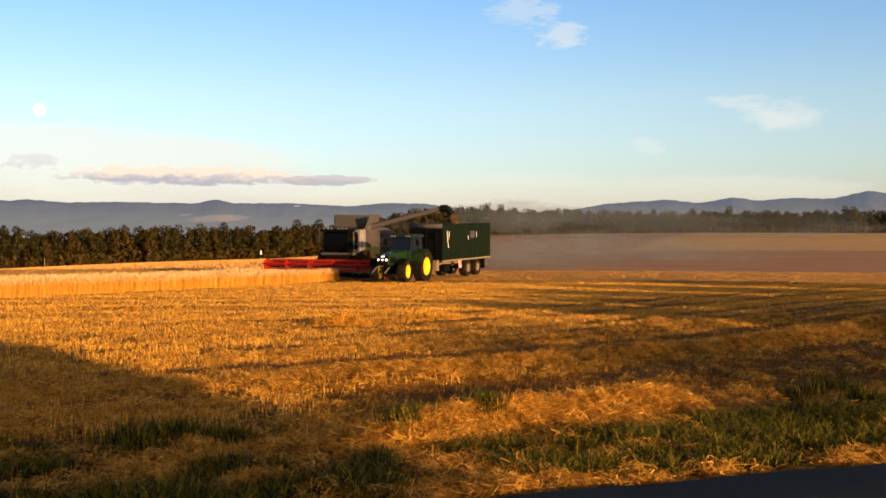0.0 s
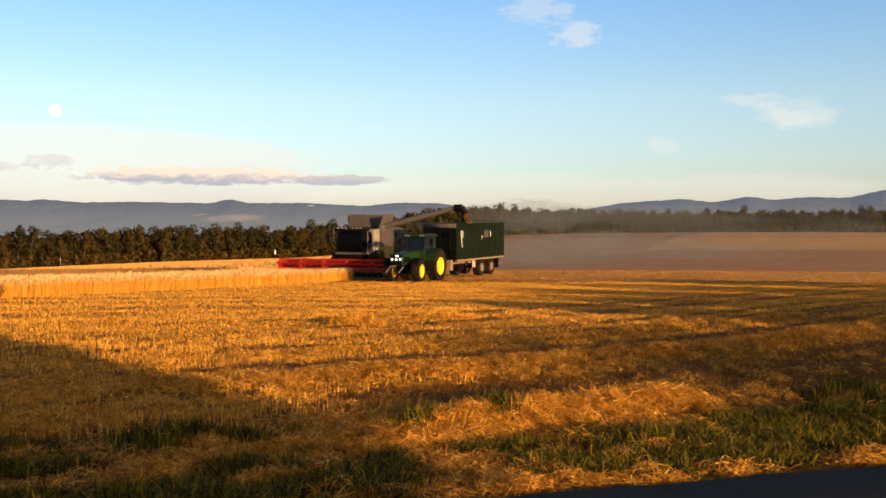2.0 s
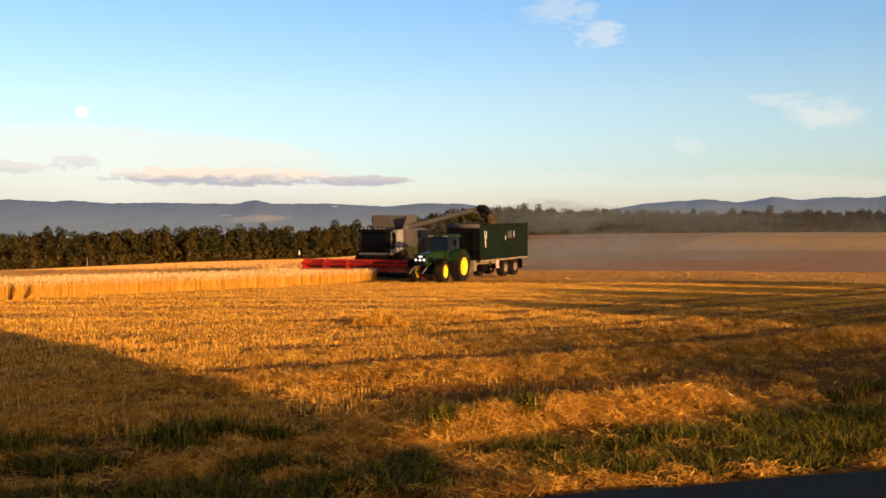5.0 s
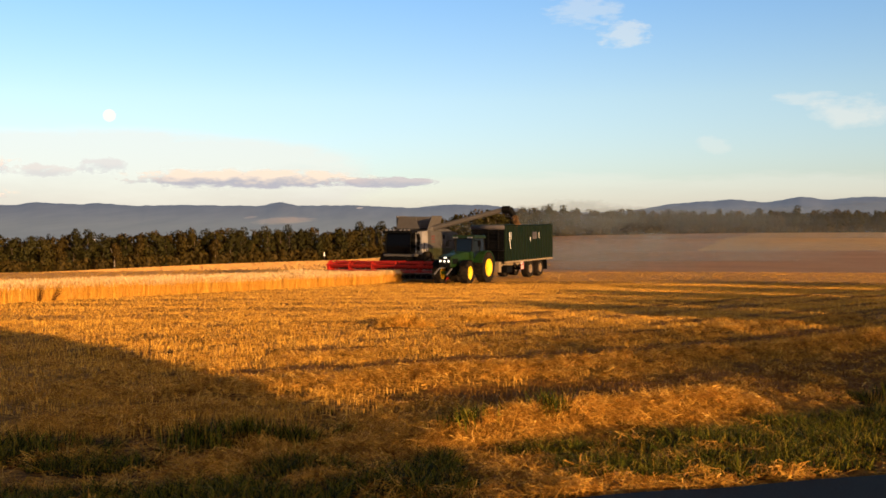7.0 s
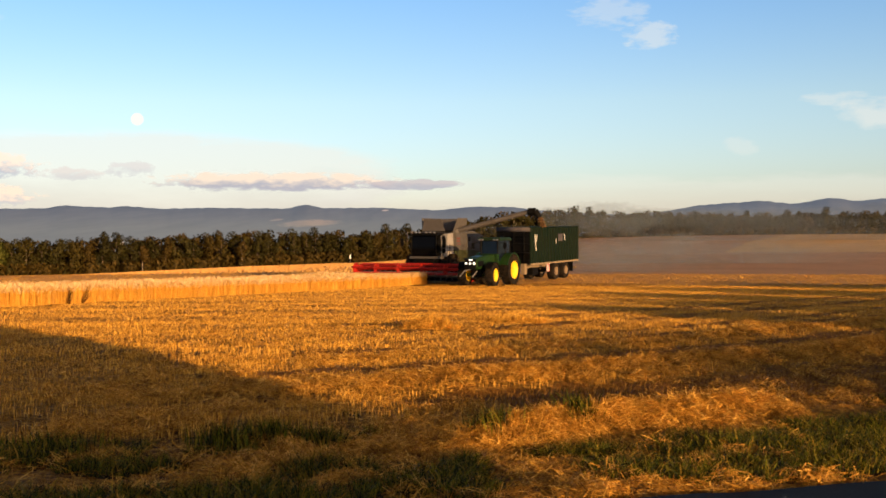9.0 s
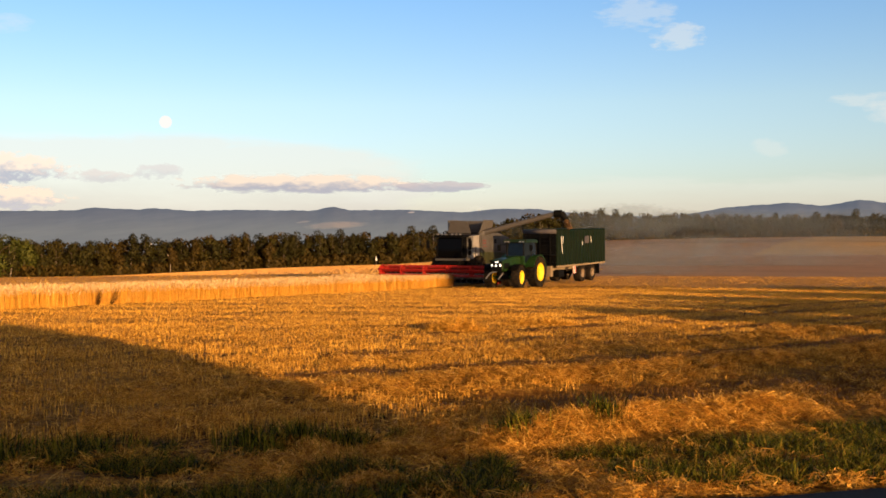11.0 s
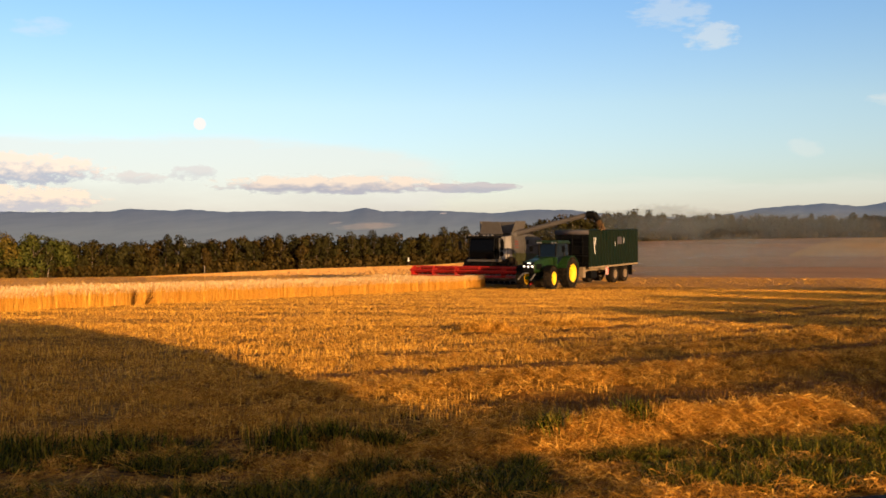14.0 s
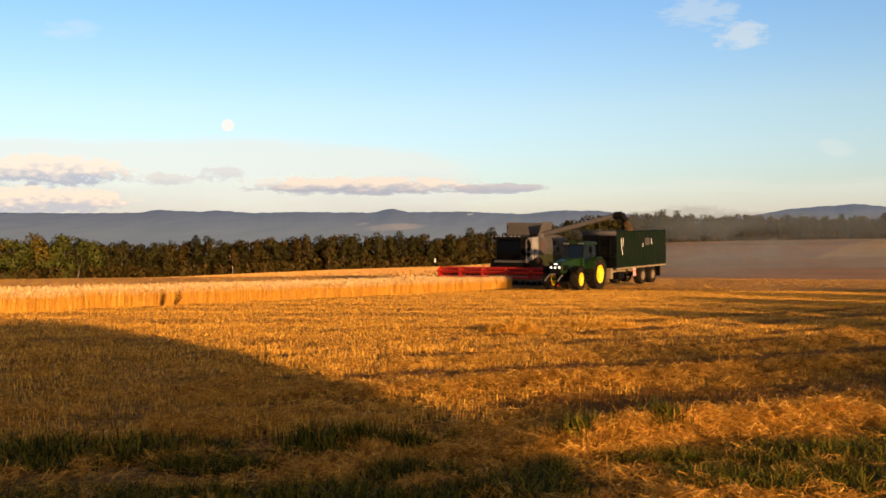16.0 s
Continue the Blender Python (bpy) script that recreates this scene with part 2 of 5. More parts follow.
def prism(bm, outline, y0, y1):
    """An outline in x, z drawn out from y0 to y1."""
    a = [bm.verts.new((x, y0, z)) for x, z in outline]
    b = [bm.verts.new((x, y1, z)) for x, z in outline]
    bm.faces.new(a)
    bm.faces.new(b[::-1])
    n = len(a)
    for i in range(n):
        bm.faces.new((a[i], b[i], b[(i + 1) % n], a[(i + 1) % n]))
    bmesh.ops.recalc_face_normals(bm, faces=bm.faces[:])
    return bm


def lathe(bm, profile, segments=28, at=(0, 0, 0)):
    """A ring of (radius, y) turned about the y axis."""
    rings = []
    for i in range(segments):
        c, s = math.cos(2 * math.pi * i / segments), math.sin(2 * math.pi * i / segments)
        rings.append([bm.verts.new((at[0] + r * c, at[1] + y, at[2] + r * s)) for r, y in profile])
    for i in range(segments):
        p, q = rings[i], rings[(i + 1) % segments]
        for j in range(len(profile) - 1):
            if profile[j][0] == 0 and profile[j + 1][0] == 0:
                continue
            f = [p[j], p[j + 1], q[j + 1], q[j]]
            bm.faces.new(f)
    bmesh.ops.remove_doubles(bm, verts=bm.verts[:], dist=1e-5)
    bmesh.ops.recalc_face_normals(bm, faces=bm.faces[:])
    return bm


# ---------------------------------------------------------------- lie of the land
AZ_EDGE = (-60, -36, -33, -23.5, -16, -9, -6, -3.5, 0, 3, 6, 10, 14, 26, 60)
DIP_EDGE = (0.048, 0.0475, 0.0460, 0.0420, 0.0375, 0.0345, 0.031, 0.0240, 0.0160, 0.0125, 0.0115, 0.0105, 0.0098, 0.0095, 0.0095)
AZ_FAR = (-60, -36, -23, -9, -3, 5, 26, 60)
FAR_EDGE = (300, 300, 330, 380, 420, 440, 470, 470)
ROW_AZ = 63.0                                   # headland rows and swaths run this way
ROW = np.array((math.sin(radians(ROW_AZ)), math.cos(radians(ROW_AZ))))
ACROSS = np.array((-ROW[1], ROW[0]))
ROAD_AZ = 70.0
ROADN = np.array((-math.cos(radians(ROAD_AZ)), math.sin(radians(ROAD_AZ))))
ROAD_EDGE = 6.32                                # from the camera, square to the road


def smooth_step(a, b, v):
    t = np.clip((v - a) / (b - a), 0, 1)
    return t * t * (3 - 2 * t)


def wave(x, y, k, seed):
    """Soft uneven waves about k metres long, between -1 and 1."""
    out = 0
    for i in range(5):
        a = seed * 1.7 + i * 2.4
        f = 2 * math.pi / k * (0.6 + 0.35 * i)
        out = out + np.sin(f * (x * math.cos(a) + y * math.sin(a)) + seed * 3.1 + i * 1.3) / (1 + 0.6 * i)
    return out / 2.4


def bend(along):
    """The headland rows swing away from the lane farther down."""
    a = np.clip(along - 4.5, 0, None)
    b = np.minimum(a, 13.5)
    return 0.016 * b * b + 0.43 * (a - b)


SWATHS = ((8.70, 0.42, 0.15, 3.7, 7.3), (12.75, 0.42, 0.13, 1.0, 60.0), (16.2, 0.4, 0.08, 5.0, 60.0))   # across, half width, height, from, to


def swath_height(x, y):
    along, over = x * ROW[0] + y * ROW[1], x * ACROSS[0] + y * ACROSS[1]
    h = 0 * x
    for mid, half, high, a, b in SWATHS:
        u = (over - bend(along) - mid - 0.18 * np.sin(along * 0.7 + mid)) / half
        ends = smooth_step(a - 0.7, a + (0.8 if mid < 11 else 5.0), along) * (1 - smooth_step(b - 0.5, b + 0.7, along))
        h = h + high * np.exp(-u * u * 1.6) * ends * (1 + 0.30 * wave(x, y, 1.6, mid) + 0.32 * wave(x, y, 0.5, mid + 2))
    return h


def furrow_depth(x, y):
    """Wheel tracks beside the swaths."""
    along, over = x * ROW[0] + y * ROW[1], x * ACROSS[0] + y * ACROSS[1]
    d = 0 * x
    for mid, half, deep, a in ((8.1, 0.36, 0.06, 3.2), (11.65, 0.34, 0.05, 1.0), (14.5, 0.3, 0.04, 1.0)):
        u = (over - bend(along) - mid - 0.10 * np.sin(along * 0.8 + mid)) / half
        d = d + deep * np.exp(-u * u * 1.5) * smooth_step(a - 1.5, a + 0.5, along) * (1 + 0.3 * wave(x, y, 1.3, mid + 1))
    return d


# clumps of grass in the verge: along the lane, off its edge, half length, half width
GRASS_SPOTS = ((-2.4, 2.6, 1.2, 0.65), (-0.9, 2.95, 0.75, 0.40), (-0.4, 2.2, 0.45, 0.30), (0.45, 2.75, 0.35, 0.30), (0.95, 3.1, 0.40, 0.28), (1.35, 2.65, 0.22, 0.20), (1.1, 1.6, 0.5, 0.3), (1.75, 2.95, 0.15, 0.15),
               (-1.5, 0.7, 1.6, 0.65), (0.6, 0.75, 1.0, 0.6), (1.9, 0.75, 0.5, 0.65), (2.35, 1.6, 0.2, 0.25), (3.8, 2.75, 0.16, 0.14), (2.85, 2.7, 0.25, 0.18), (3.4, 1.9, 0.45, 0.25),
               (3.7, 0.85, 0.7, 0.6), (4.8, 1.25, 0.9, 1.05), (6.3, 1.4, 1.0, 1.25), (7.6, 1.5, 0.9, 1.3), (8.6, 1.6, 0.8, 1.2), (9.6, 1.9, 1.0, 1.5), (10.5, 3.2, 0.8, 0.5), (8.0, 3.7, 0.25, 0.25), (9.0, 3.9, 0.25, 0.3), (12.5, 2.2, 2.0, 1.6))


def grassy(x, y):
    """How thick the verge's grass stands: above nought it grows."""
    off = x * ROADN[0] + y * ROADN[1] - ROAD_EDGE
    run = x * ROADN[1] - y * ROADN[0]
    best = -1.0 + 0 * x
    for a, b, ha, hb in GRASS_SPOTS:
        best = np.maximum(best, 1 - ((run - a) / ha) ** 2 - ((off - b) / hb) ** 2)
    ragged = 0.7 * wave(x, y, 0.75, 12.0) + 0.65 * wave(x, y, 0.34, 14.0)
    return np.where(off > 0.16 + 0.1 * wave(x, y, 0.6, 3.0), best + ragged - 0.05, -1.0)


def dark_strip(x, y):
    """Dark strips between the swaths: trodden soil with shade put into its colour."""
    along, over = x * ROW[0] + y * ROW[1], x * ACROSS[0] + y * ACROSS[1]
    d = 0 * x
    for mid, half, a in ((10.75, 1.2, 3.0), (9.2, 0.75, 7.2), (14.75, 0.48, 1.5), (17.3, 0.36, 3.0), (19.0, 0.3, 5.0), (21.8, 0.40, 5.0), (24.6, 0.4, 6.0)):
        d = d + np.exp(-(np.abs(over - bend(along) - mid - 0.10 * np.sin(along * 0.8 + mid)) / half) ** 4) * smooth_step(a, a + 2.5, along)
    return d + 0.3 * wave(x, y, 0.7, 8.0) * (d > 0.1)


def verge_edge(along):
    """How far from the road's edge the grass verge reaches."""
    return 2.0 + 0.7 * (1 - smooth_step(-4, 1, along)) + 0.3 * np.sin(along * 0.9) + 0.2 * np.sin(along * 2.3 + 1)


def land(x, y):
    x, y = np.asarray(x, float), np.asarray(y, float)
    r, az = np.hypot(x, y), np.degrees(np.arctan2(x, y))
    az = np.clip(az, -60, 60)
    yy = np.clip(y, -30, 100)
    near = -0.033 * np.minimum(yy, 60) - 0.020 * np.maximum(yy - 60, 0)
    R, dip = np.interp(az, AZ_FAR, FAR_EDGE), np.interp(az, AZ_EDGE, DIP_EDGE)
    z_edge = EYE - dip * R
    t = np.clip((r - 100) / (R - 100), 0, 1)
    right = smooth_step(-7, 3, az)
    far = (near * (1 - t) + z_edge * t) - 0.5 * right * np.sin(math.pi * np.clip(t * 1.6, 0, 1)) ** 2
    far = np.where(t >= 1, z_edge, far)
    far = far + np.clip((r - R - 60) / 900, 0, 1) * (-26 - z_edge)
    z = np.where((r > 100) & (y > 0), far, near)
    rough = smooth_step(5.5, 7.5, y) * (1 - smooth_step(35, 60, r))
    z = z + rough * (0.035 * wave(x, y, 2.3, 1.0) + 0.02 * wave(x, y, 0.8, 2.0)) + rough * (swath_height(x, y) - furrow_depth(x, y))
    return z


# ---------------------------------------------------------------- ground
def ground_sheet():
    az_in = np.radians(np.arange(-42, 34.01, 0.2))
    az_out = np.radians(np.concatenate([np.arange(34.5, 318, 3.5)]))
    az = np.concatenate([az_in, az_out])
    radii = np.concatenate([[0.0], np.arange(1.0, 6.0, 1.0), 6.0 * 1.0105 ** np.arange(0, 118), np.geomspace(20.8, 100, 90),
                            np.geomspace(102, 520, 80), np.geomspace(540, 4800, 24)])
    A, Rr = np.meshgrid(az, radii)
    X, Y = Rr * np.sin(A), Rr * np.cos(A)
    Z = land(X, Y)
    n, k = Z.shape
    idx = np.arange(n * k).reshape(n, k)
    nxt = np.roll(idx, -1, axis=1)
    faces = np.stack([idx[:-1], nxt[:-1], nxt[1:], idx[1:]], -1).reshape(-1, 4)
    C = np.stack([X, Y], -1).reshape(-1, 2)[faces].mean(1)
    r, a = np.hypot(C[:, 0], C[:, 1]), np.degrees(np.arctan2(C[:, 0], C[:, 1]))
    R = np.interp(a, AZ_FAR, FAR_EDGE)
    slot = np.zeros(len(faces), int)
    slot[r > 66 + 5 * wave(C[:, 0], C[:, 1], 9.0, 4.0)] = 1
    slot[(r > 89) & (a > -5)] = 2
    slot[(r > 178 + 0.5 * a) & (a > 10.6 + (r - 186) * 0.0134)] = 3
    strip = (a > -10) & (a < -2.5) & (r > R - 45)
    slot[strip] = 4
    off, run = C @ ROADN - ROAD_EDGE, C @ np.array((math.sin(radians(ROAD_AZ)), math.cos(radians(ROAD_AZ))))
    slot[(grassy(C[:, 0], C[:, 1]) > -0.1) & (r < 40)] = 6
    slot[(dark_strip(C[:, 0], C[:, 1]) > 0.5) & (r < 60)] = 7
    slot[(r > R + 4) | ((np.abs(a) > 70) & (r > 60))] = 5
    ob = from_arrays("ground", np.stack([X, Y, Z], -1).reshape(-1, 3), faces, [STRAW_SOIL, FAR_STUBBLE, DRY_FIELD, PALE_FIELD, MEADOW, VALLEY, SHADED_THATCH, SHADED_TRACK], slot)
    for p in ob.data.polygons:
        p.use_smooth = True
    return tagged(ob, "harvested stubble field running down to woods and hills", "ground", kind="structure")


ground_sheet()


def road():
    """A field lane of asphalt along the verge, with a ragged edge."""
    bm = bmesh.new()
    along = np.arange(-60, 60.1, 0.25)
    u = np.array((math.sin(radians(ROAD_AZ)), math.cos(radians(ROAD_AZ))))
    rows = []
    for k, off in enumerate((ROAD_EDGE, ROAD_EDGE - 0.12, ROAD_EDGE - 1.6, ROAD_EDGE - 3.6)):
        line = []
        for i, s in enumerate(along):
            w = off + (0.05 * math.sin(s * 1.9) + 0.035 * math.sin(s * 5.3 + 1) if k < 2 else 0)
            p = u * s + ROADN * w
            z = float(land(p[0], p[1])) + (0.004 if k == 0 else 0.045)
            line.append(bm.verts.new((p[0], p[1], z)))
        rows.append(line)
    for a, b in zip(rows, rows[1:]):
        for i in range(len(along) - 1):
            bm.faces.new((a[i], b[i], b[i + 1], a[i + 1]))
    bmesh.ops.recalc_face_normals(bm, faces=bm.faces[:])
    ob = mesh_object("road", bm, ASPHALT, smooth=True)
    return tagged(ob, "narrow dark asphalt lane beside the field", "road", kind="structure")


road()

# ---------------------------------------------------------------- hills far off
RIDGE = ((-60, 0.020), (-40, 0.0185), (-33, 0.0190), (-30, 0.0185), (-26.3, 0.0188), (-25.4, 0.0216), (-24.3, 0.0206), (-23, 0.0198), (-22.3, 0.0213), (-20.4, 0.0183), (-17.5, 0.0192), (-14, 0.0180),
         (-13.5, 0.0181), (-12.95, 0.0214), (-12.4, 0.0219), (-11.7, 0.0183), (-8.5, 0.0185), (-5.2, 0.0156), (-3.4, 0.0188), (-1, 0.0183), (1.5, 0.013), (5, 0.010), (7.3, 0.0125), (9.2, 0.0182), (12.4, 0.0220),
         (14.1, 0.0182), (16.0, 0.0240), (17.1, 0.0200), (19.0, 0.0230), (20.9, 0.0215), (22.6, 0.0285), (24, 0.026), (30, 0.022), (60, 0.02))


def hills():
    az = np.arange(-60, 60.01, 0.12)
    top = np.interp(az, [a for a, _ in RIDGE], [t for _, t in RIDGE])
    soft = np.convolve(np.pad(top, 2, mode="edge"), np.ones(5) / 5, "valid")
    soft = soft + 0.00022 * np.sin(az * 7.3) * np.sin(az * 3.1 + 1) + 0.00025 * np.convolve(np.random.default_rng(8).normal(size=len(az) + 2), np.ones(3) / 3, "valid")
    verts, k = [], 12
    for j in range(k):
        t = j / (k - 1)
        r = 2600 + 1300 * t
        lift = t ** 1.3
        bumps = (3.0 * wave(az, az * 0 + 5 * t, 3.1, 2.0) + 2.0 * wave(az, az * 0 + 4 * t, 1.1, 6.0)) * t * (1 - t) * 1.6
        z = -24 + (EYE + soft * 3900 + 24) * lift + bumps
        verts.append(np.stack([r * np.sin(np.radians(az)), r * np.cos(np.radians(az)), z], -1))
    foot = verts[0].copy()
    foot[:, :2] *= 0.42
    foot[:, 2] = -25.5
    verts.insert(0, foot)
    back = verts[-1].copy()
    back[:, :2] *= 1.05
    back[:, 2] = -30
    verts.append(back)
    V = np.stack(verts)
    n, m_ = V.shape[:2]
    idx = np.arange(n * m_).reshape(n, m_)
    faces = np.stack([idx[:-1, :-1], idx[:-1, 1:], idx[1:, 1:], idx[1:, :-1]], -1).reshape(-1, 4)
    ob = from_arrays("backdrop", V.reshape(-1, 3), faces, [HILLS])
    for p in ob.data.polygons:
        p.use_smooth = True
    return tagged(ob, "long blue-grey wooded mountain ridge in evening haze", "hills", kind="structure")


hills()


# ---------------------------------------------------------------- trees
def crown_mesh(name, rng, high, wide, leaves, size, low=0.12, lobes=9, upright=1.0, leaf=None):
    """A crown of many small leaf clumps round uneven lobes."""
    mids, rads = [], []
    for i in range(lobes):
        t = (i + 0.5) / lobes
        reach = wide * 0.5 * (1 - 0.75 * abs(t - 0.42) ** 1.3 * 1.6 if lobes < 12 else 1 - 0.95 * abs(t - 0.45) ** 1.9)
        a = rng.uniform(0, 2 * math.pi)
        out = rng.uniform(0.35, 0.7)
        mids.append((reach * out * math.cos(a), reach * out * math.sin(a), high * (low + (0.93 - low) * t)))
        rads.append(reach * rng.uniform(0.55, 0.8) * (9 / lobes) ** 0.4)
    mids, rads = np.array(mids), np.array(rads)
    pick = rng.choice(lobes, leaves, p=rads ** 2 / (rads ** 2).sum())
    d = rng.normal(size=(leaves, 3))
    d /= np.linalg.norm(d, axis=1)[:, None]
    rad = rads[pick] * (0.5 + 0.55 * rng.random(leaves) ** 0.6)
    P = mids[pick] + d * rad[:, None] * np.array((1, 1, 0.95 * upright))
    P[:, 2] = np.maximum(P[:, 2], 0.03 * high)
    n = d + 0.5 * rng.normal(size=(leaves, 3))
    n /= np.linalg.norm(n, axis=1)[:, None]
    a = np.cross(n, rng.normal(size=(leaves, 3)))
    a /= np.linalg.norm(a, axis=1)[:, None]
    b = np.cross(n, a)
    s = size * rng.uniform(0.5, 1.2, leaves)[:, None]
    bend = n * s * 0.3
    V = np.stack([P - a * s, P - b * s * 0.7 + bend, P + a * s, P + b * s * 0.7 + bend], 1).reshape(-1, 3)
    F = np.arange(leaves * 4).reshape(-1, 4)
    # leaves face outwards from the whole crown as much as from their lobe
    axis = P * np.array((1, 1, 0))
    axis /= np.linalg.norm(axis, axis=1)[:, None] + 1e-6
    lean = d * 0.35 + axis * 0.45 + n * 0.55
    lean = np.repeat(lean / np.linalg.norm(lean, axis=1)[:, None], 4, 0)
    me_ob = from_arrays(name, V, F, [leaf or LEAVES])
    lean_normals(me_ob, lean)
    return me_ob, lean


def make_tree(rng, high, wide, leaves=900, size=0.55, bark=None, low=0.12, lobes=9, upright=1.0, leaf=None):
    root = new("tree", None)
    bm = bmesh.new()
    r = 0.018 * high
    rod(bm, (0, 0, -0.4), (0.1, 0.05, high * 0.45), r, r * 0.65, 8)
    rod(bm, (0.1, 0.05, high * 0.44), (0, 0.1, high * 0.85), r * 0.62, r * 0.2, 7)
    for i in range(6):
        a, z = i * 2.4 + rng.uniform(0, 1), high * (0.25 + 0.08 * i)
        rod(bm, (0.08, 0.05, z), (wide * 0.33 * math.cos(a), wide * 0.33 * math.sin(a), z + high * 0.16), r * 0.4, r * 0.12, 6)
    part("trunk", bm, bark or BARK, root)
    crown, _ = crown_mesh("crown", rng, high, wide, leaves, size, low, lobes, upright, leaf)
    crown.parent = root
    return root


def woods():
    rng = np.random.default_rng(5)
    kinds = []
    for i in range(9):
        high, wide = ((12, 6.2), (13.2, 5.8), (11.4, 6.6), (12.5, 5.0), (10.6, 6.0), (13.4, 6.8), (10, 5.6), (12.5, 9.0), (11, 8.0))[i]
        t = make_tree(rng, high, wide, 2100 if i < 7 else 2600, 0.33, BIRCH if i == 3 else None, 0.05, 14, 1.15 if i < 7 else 1.0, OLIVE if i >= 7 else None)
        tagged(t, "broad olive-green tree at the field's edge" if i >= 7 else "dense dark green broadleaf tree at the field's edge" if i != 3 else "pale-barked birch among the dark trees", "tree", "trees at the field's edge")
        kinds.append(t)
    used = set()
    spots = []
    for row, back in enumerate((0.0, 7.0, 16.0, -2.5)):
        az = -38.0 + row * 0.4
        while az < 30:
            R = float(np.interp(az, AZ_FAR, FAR_EDGE)) + back + rng.uniform(-1.5, 3)
            scale = float(np.interp(az, (-36, -31, -26, -23, -15, -9, -4.5, -1.5, 1, 4, 8, 12, 26), (1.06, 1.10, 0.90, 0.93, 0.98, 0.97, 1.0, 1.15, 1.14, 1.0, 0.84, 0.78, 0.82)))
            spots.append((az, R, scale * (rng.uniform(0.88, 1.08) if row == 0 else rng.uniform(0.9, 1.02)), row))
            az += math.degrees(((3.9, 4.4, 6.2, 4.4)[row]) * min(scale, 1.0) / R) * rng.uniform(0.75, 1.3)
    thin = [crown_mesh("clump", rng, h, w, 500, 0.62, low, 14) for h, w, low in ((12, 8.5, 0.05), (13, 8, 0.05), (11, 9, 0.05), (4.2, 7, 0.0))]
    clouds = []
    for ob, lean in thin:
        v = np.empty(len(ob.data.vertices) * 3, np.float32)
        ob.data.vertices.foreach_get("co", v)
        clouds.append((v.reshape(-1, 3), lean))
        bpy.data.objects.remove(ob)
    joined, leans = [], []
    for az, R, scale, row in spots:
        x, y = R * math.sin(radians(az)), R * math.cos(radians(az))
        z = float(land(x, y))
        if row > 0:
            a = rng.uniform(0, 2 * math.pi)
            v, lean = clouds[3 if row == 3 else int(rng.integers(0, 3))]
            v = v * scale
            c, s_ = math.cos(a), math.sin(a)
            joined.append(np.stack([x + v[:, 0] * c - v[:, 1] * s_, y + v[:, 0] * s_ + v[:, 1] * c, z - 0.2 + v[:, 2]], -1))
            leans.append(np.stack([lean[:, 0] * c - lean[:, 1] * s_, lean[:, 0] * s_ + lean[:, 1] * c, lean[:, 2]], -1))
            continue
        k = int(rng.integers(0, 7))
        if k == 3 and rng.random() < 0.6:
            k = 0
        if az < -28.6 or (az < -26.5 and k % 2):
            k = 7 + k % 2
        place = pose(x, y, z - 0.2, 0, 0, rng.uniform(0, 360))
        if k not in used:
            t = kinds[k]
            used.add(k)
            t.scale = (scale,) * 3
            t.matrix_basis = place @ Matrix.Diagonal((scale, scale, scale, 1))
        else:
            t = copy_thing(kinds[k], place)
            t.scale = (scale * rng.uniform(0.95, 1.1), scale * rng.uniform(0.95, 1.1), scale)
    V = np.concatenate(joined)
    ob = from_arrays("woodland", V, np.arange(len(V)).reshape(-1, 4), [LEAVES])
    lean_normals(ob, np.concatenate(leans))
    tagged(ob, "dense dark woods and scrub behind the field's edge", "woods", kind="stuff")


woods()


def shade_trees():
    """Unseen young trees and bushes behind the camera, added for their long shadows."""
    rng = np.random.default_rng(11)
    for away, aside, high, wide, leaves in ((-6, 24.0, 3.7, 4.5, 4000), (-6, 28.5, 3.4, 5.5, 5000), (-8, 34, 3.85, 8.5, 7000), (-6, 42, 4.0, 9.5, 7000), (-9, 51, 4.6, 11.0, 8000), (-4, 12.9, 1.35, 2.0, 2200), (-4, 14.6, 1.6, 2.3, 2400), (-4, 16.4, 1.35, 2.2, 2400), (-4, 18.9, 1.3, 2.4, 2600), (-4, 22.0, 1.5, 2.6, 2800)):
        p = AWAY * away + ASIDE * aside
        t = make_tree(rng, high, wide, leaves, 0.2, None, 0.05)
        z = float(land(p.x, p.y))
        t.matrix_basis = pose(p.x, p.y, z, 0, 0, rng.uniform(0, 360))
        tagged(t, "unseen leafy green tree beside the lane, added for its shadow" if high > 2 else "unseen low green bush beside the lane, added for its shadow", "tree" if high > 2 else "bush")


shade_trees()


def thin_shade_trees():
    """Unseen slim young trees, added; sparse crowns let the sun through in part."""
    rng = np.random.default_rng(13)
    for aside, high, leaves in ((10.2, 4.3, 170), (11.8, 4.5, 400), (13.2, 4.6, 520), (14.9, 4.8, 600), (17.2, 4.7, 600), (19.6, 4.6, 520), (22.2, 4.8, 480)):
        p = AWAY * -25 + ASIDE * aside
        t = make_tree(rng, high, 2.7, leaves, 0.12, None, 0.68)
        t.matrix_basis = pose(p.x, p.y, float(land(p.x, p.y)), 0, 0, rng.uniform(0, 360))
        tagged(t, "unseen slim tree with a sparse crown, added to thin the sunlight", "tree", "young trees")


thin_shade_trees()


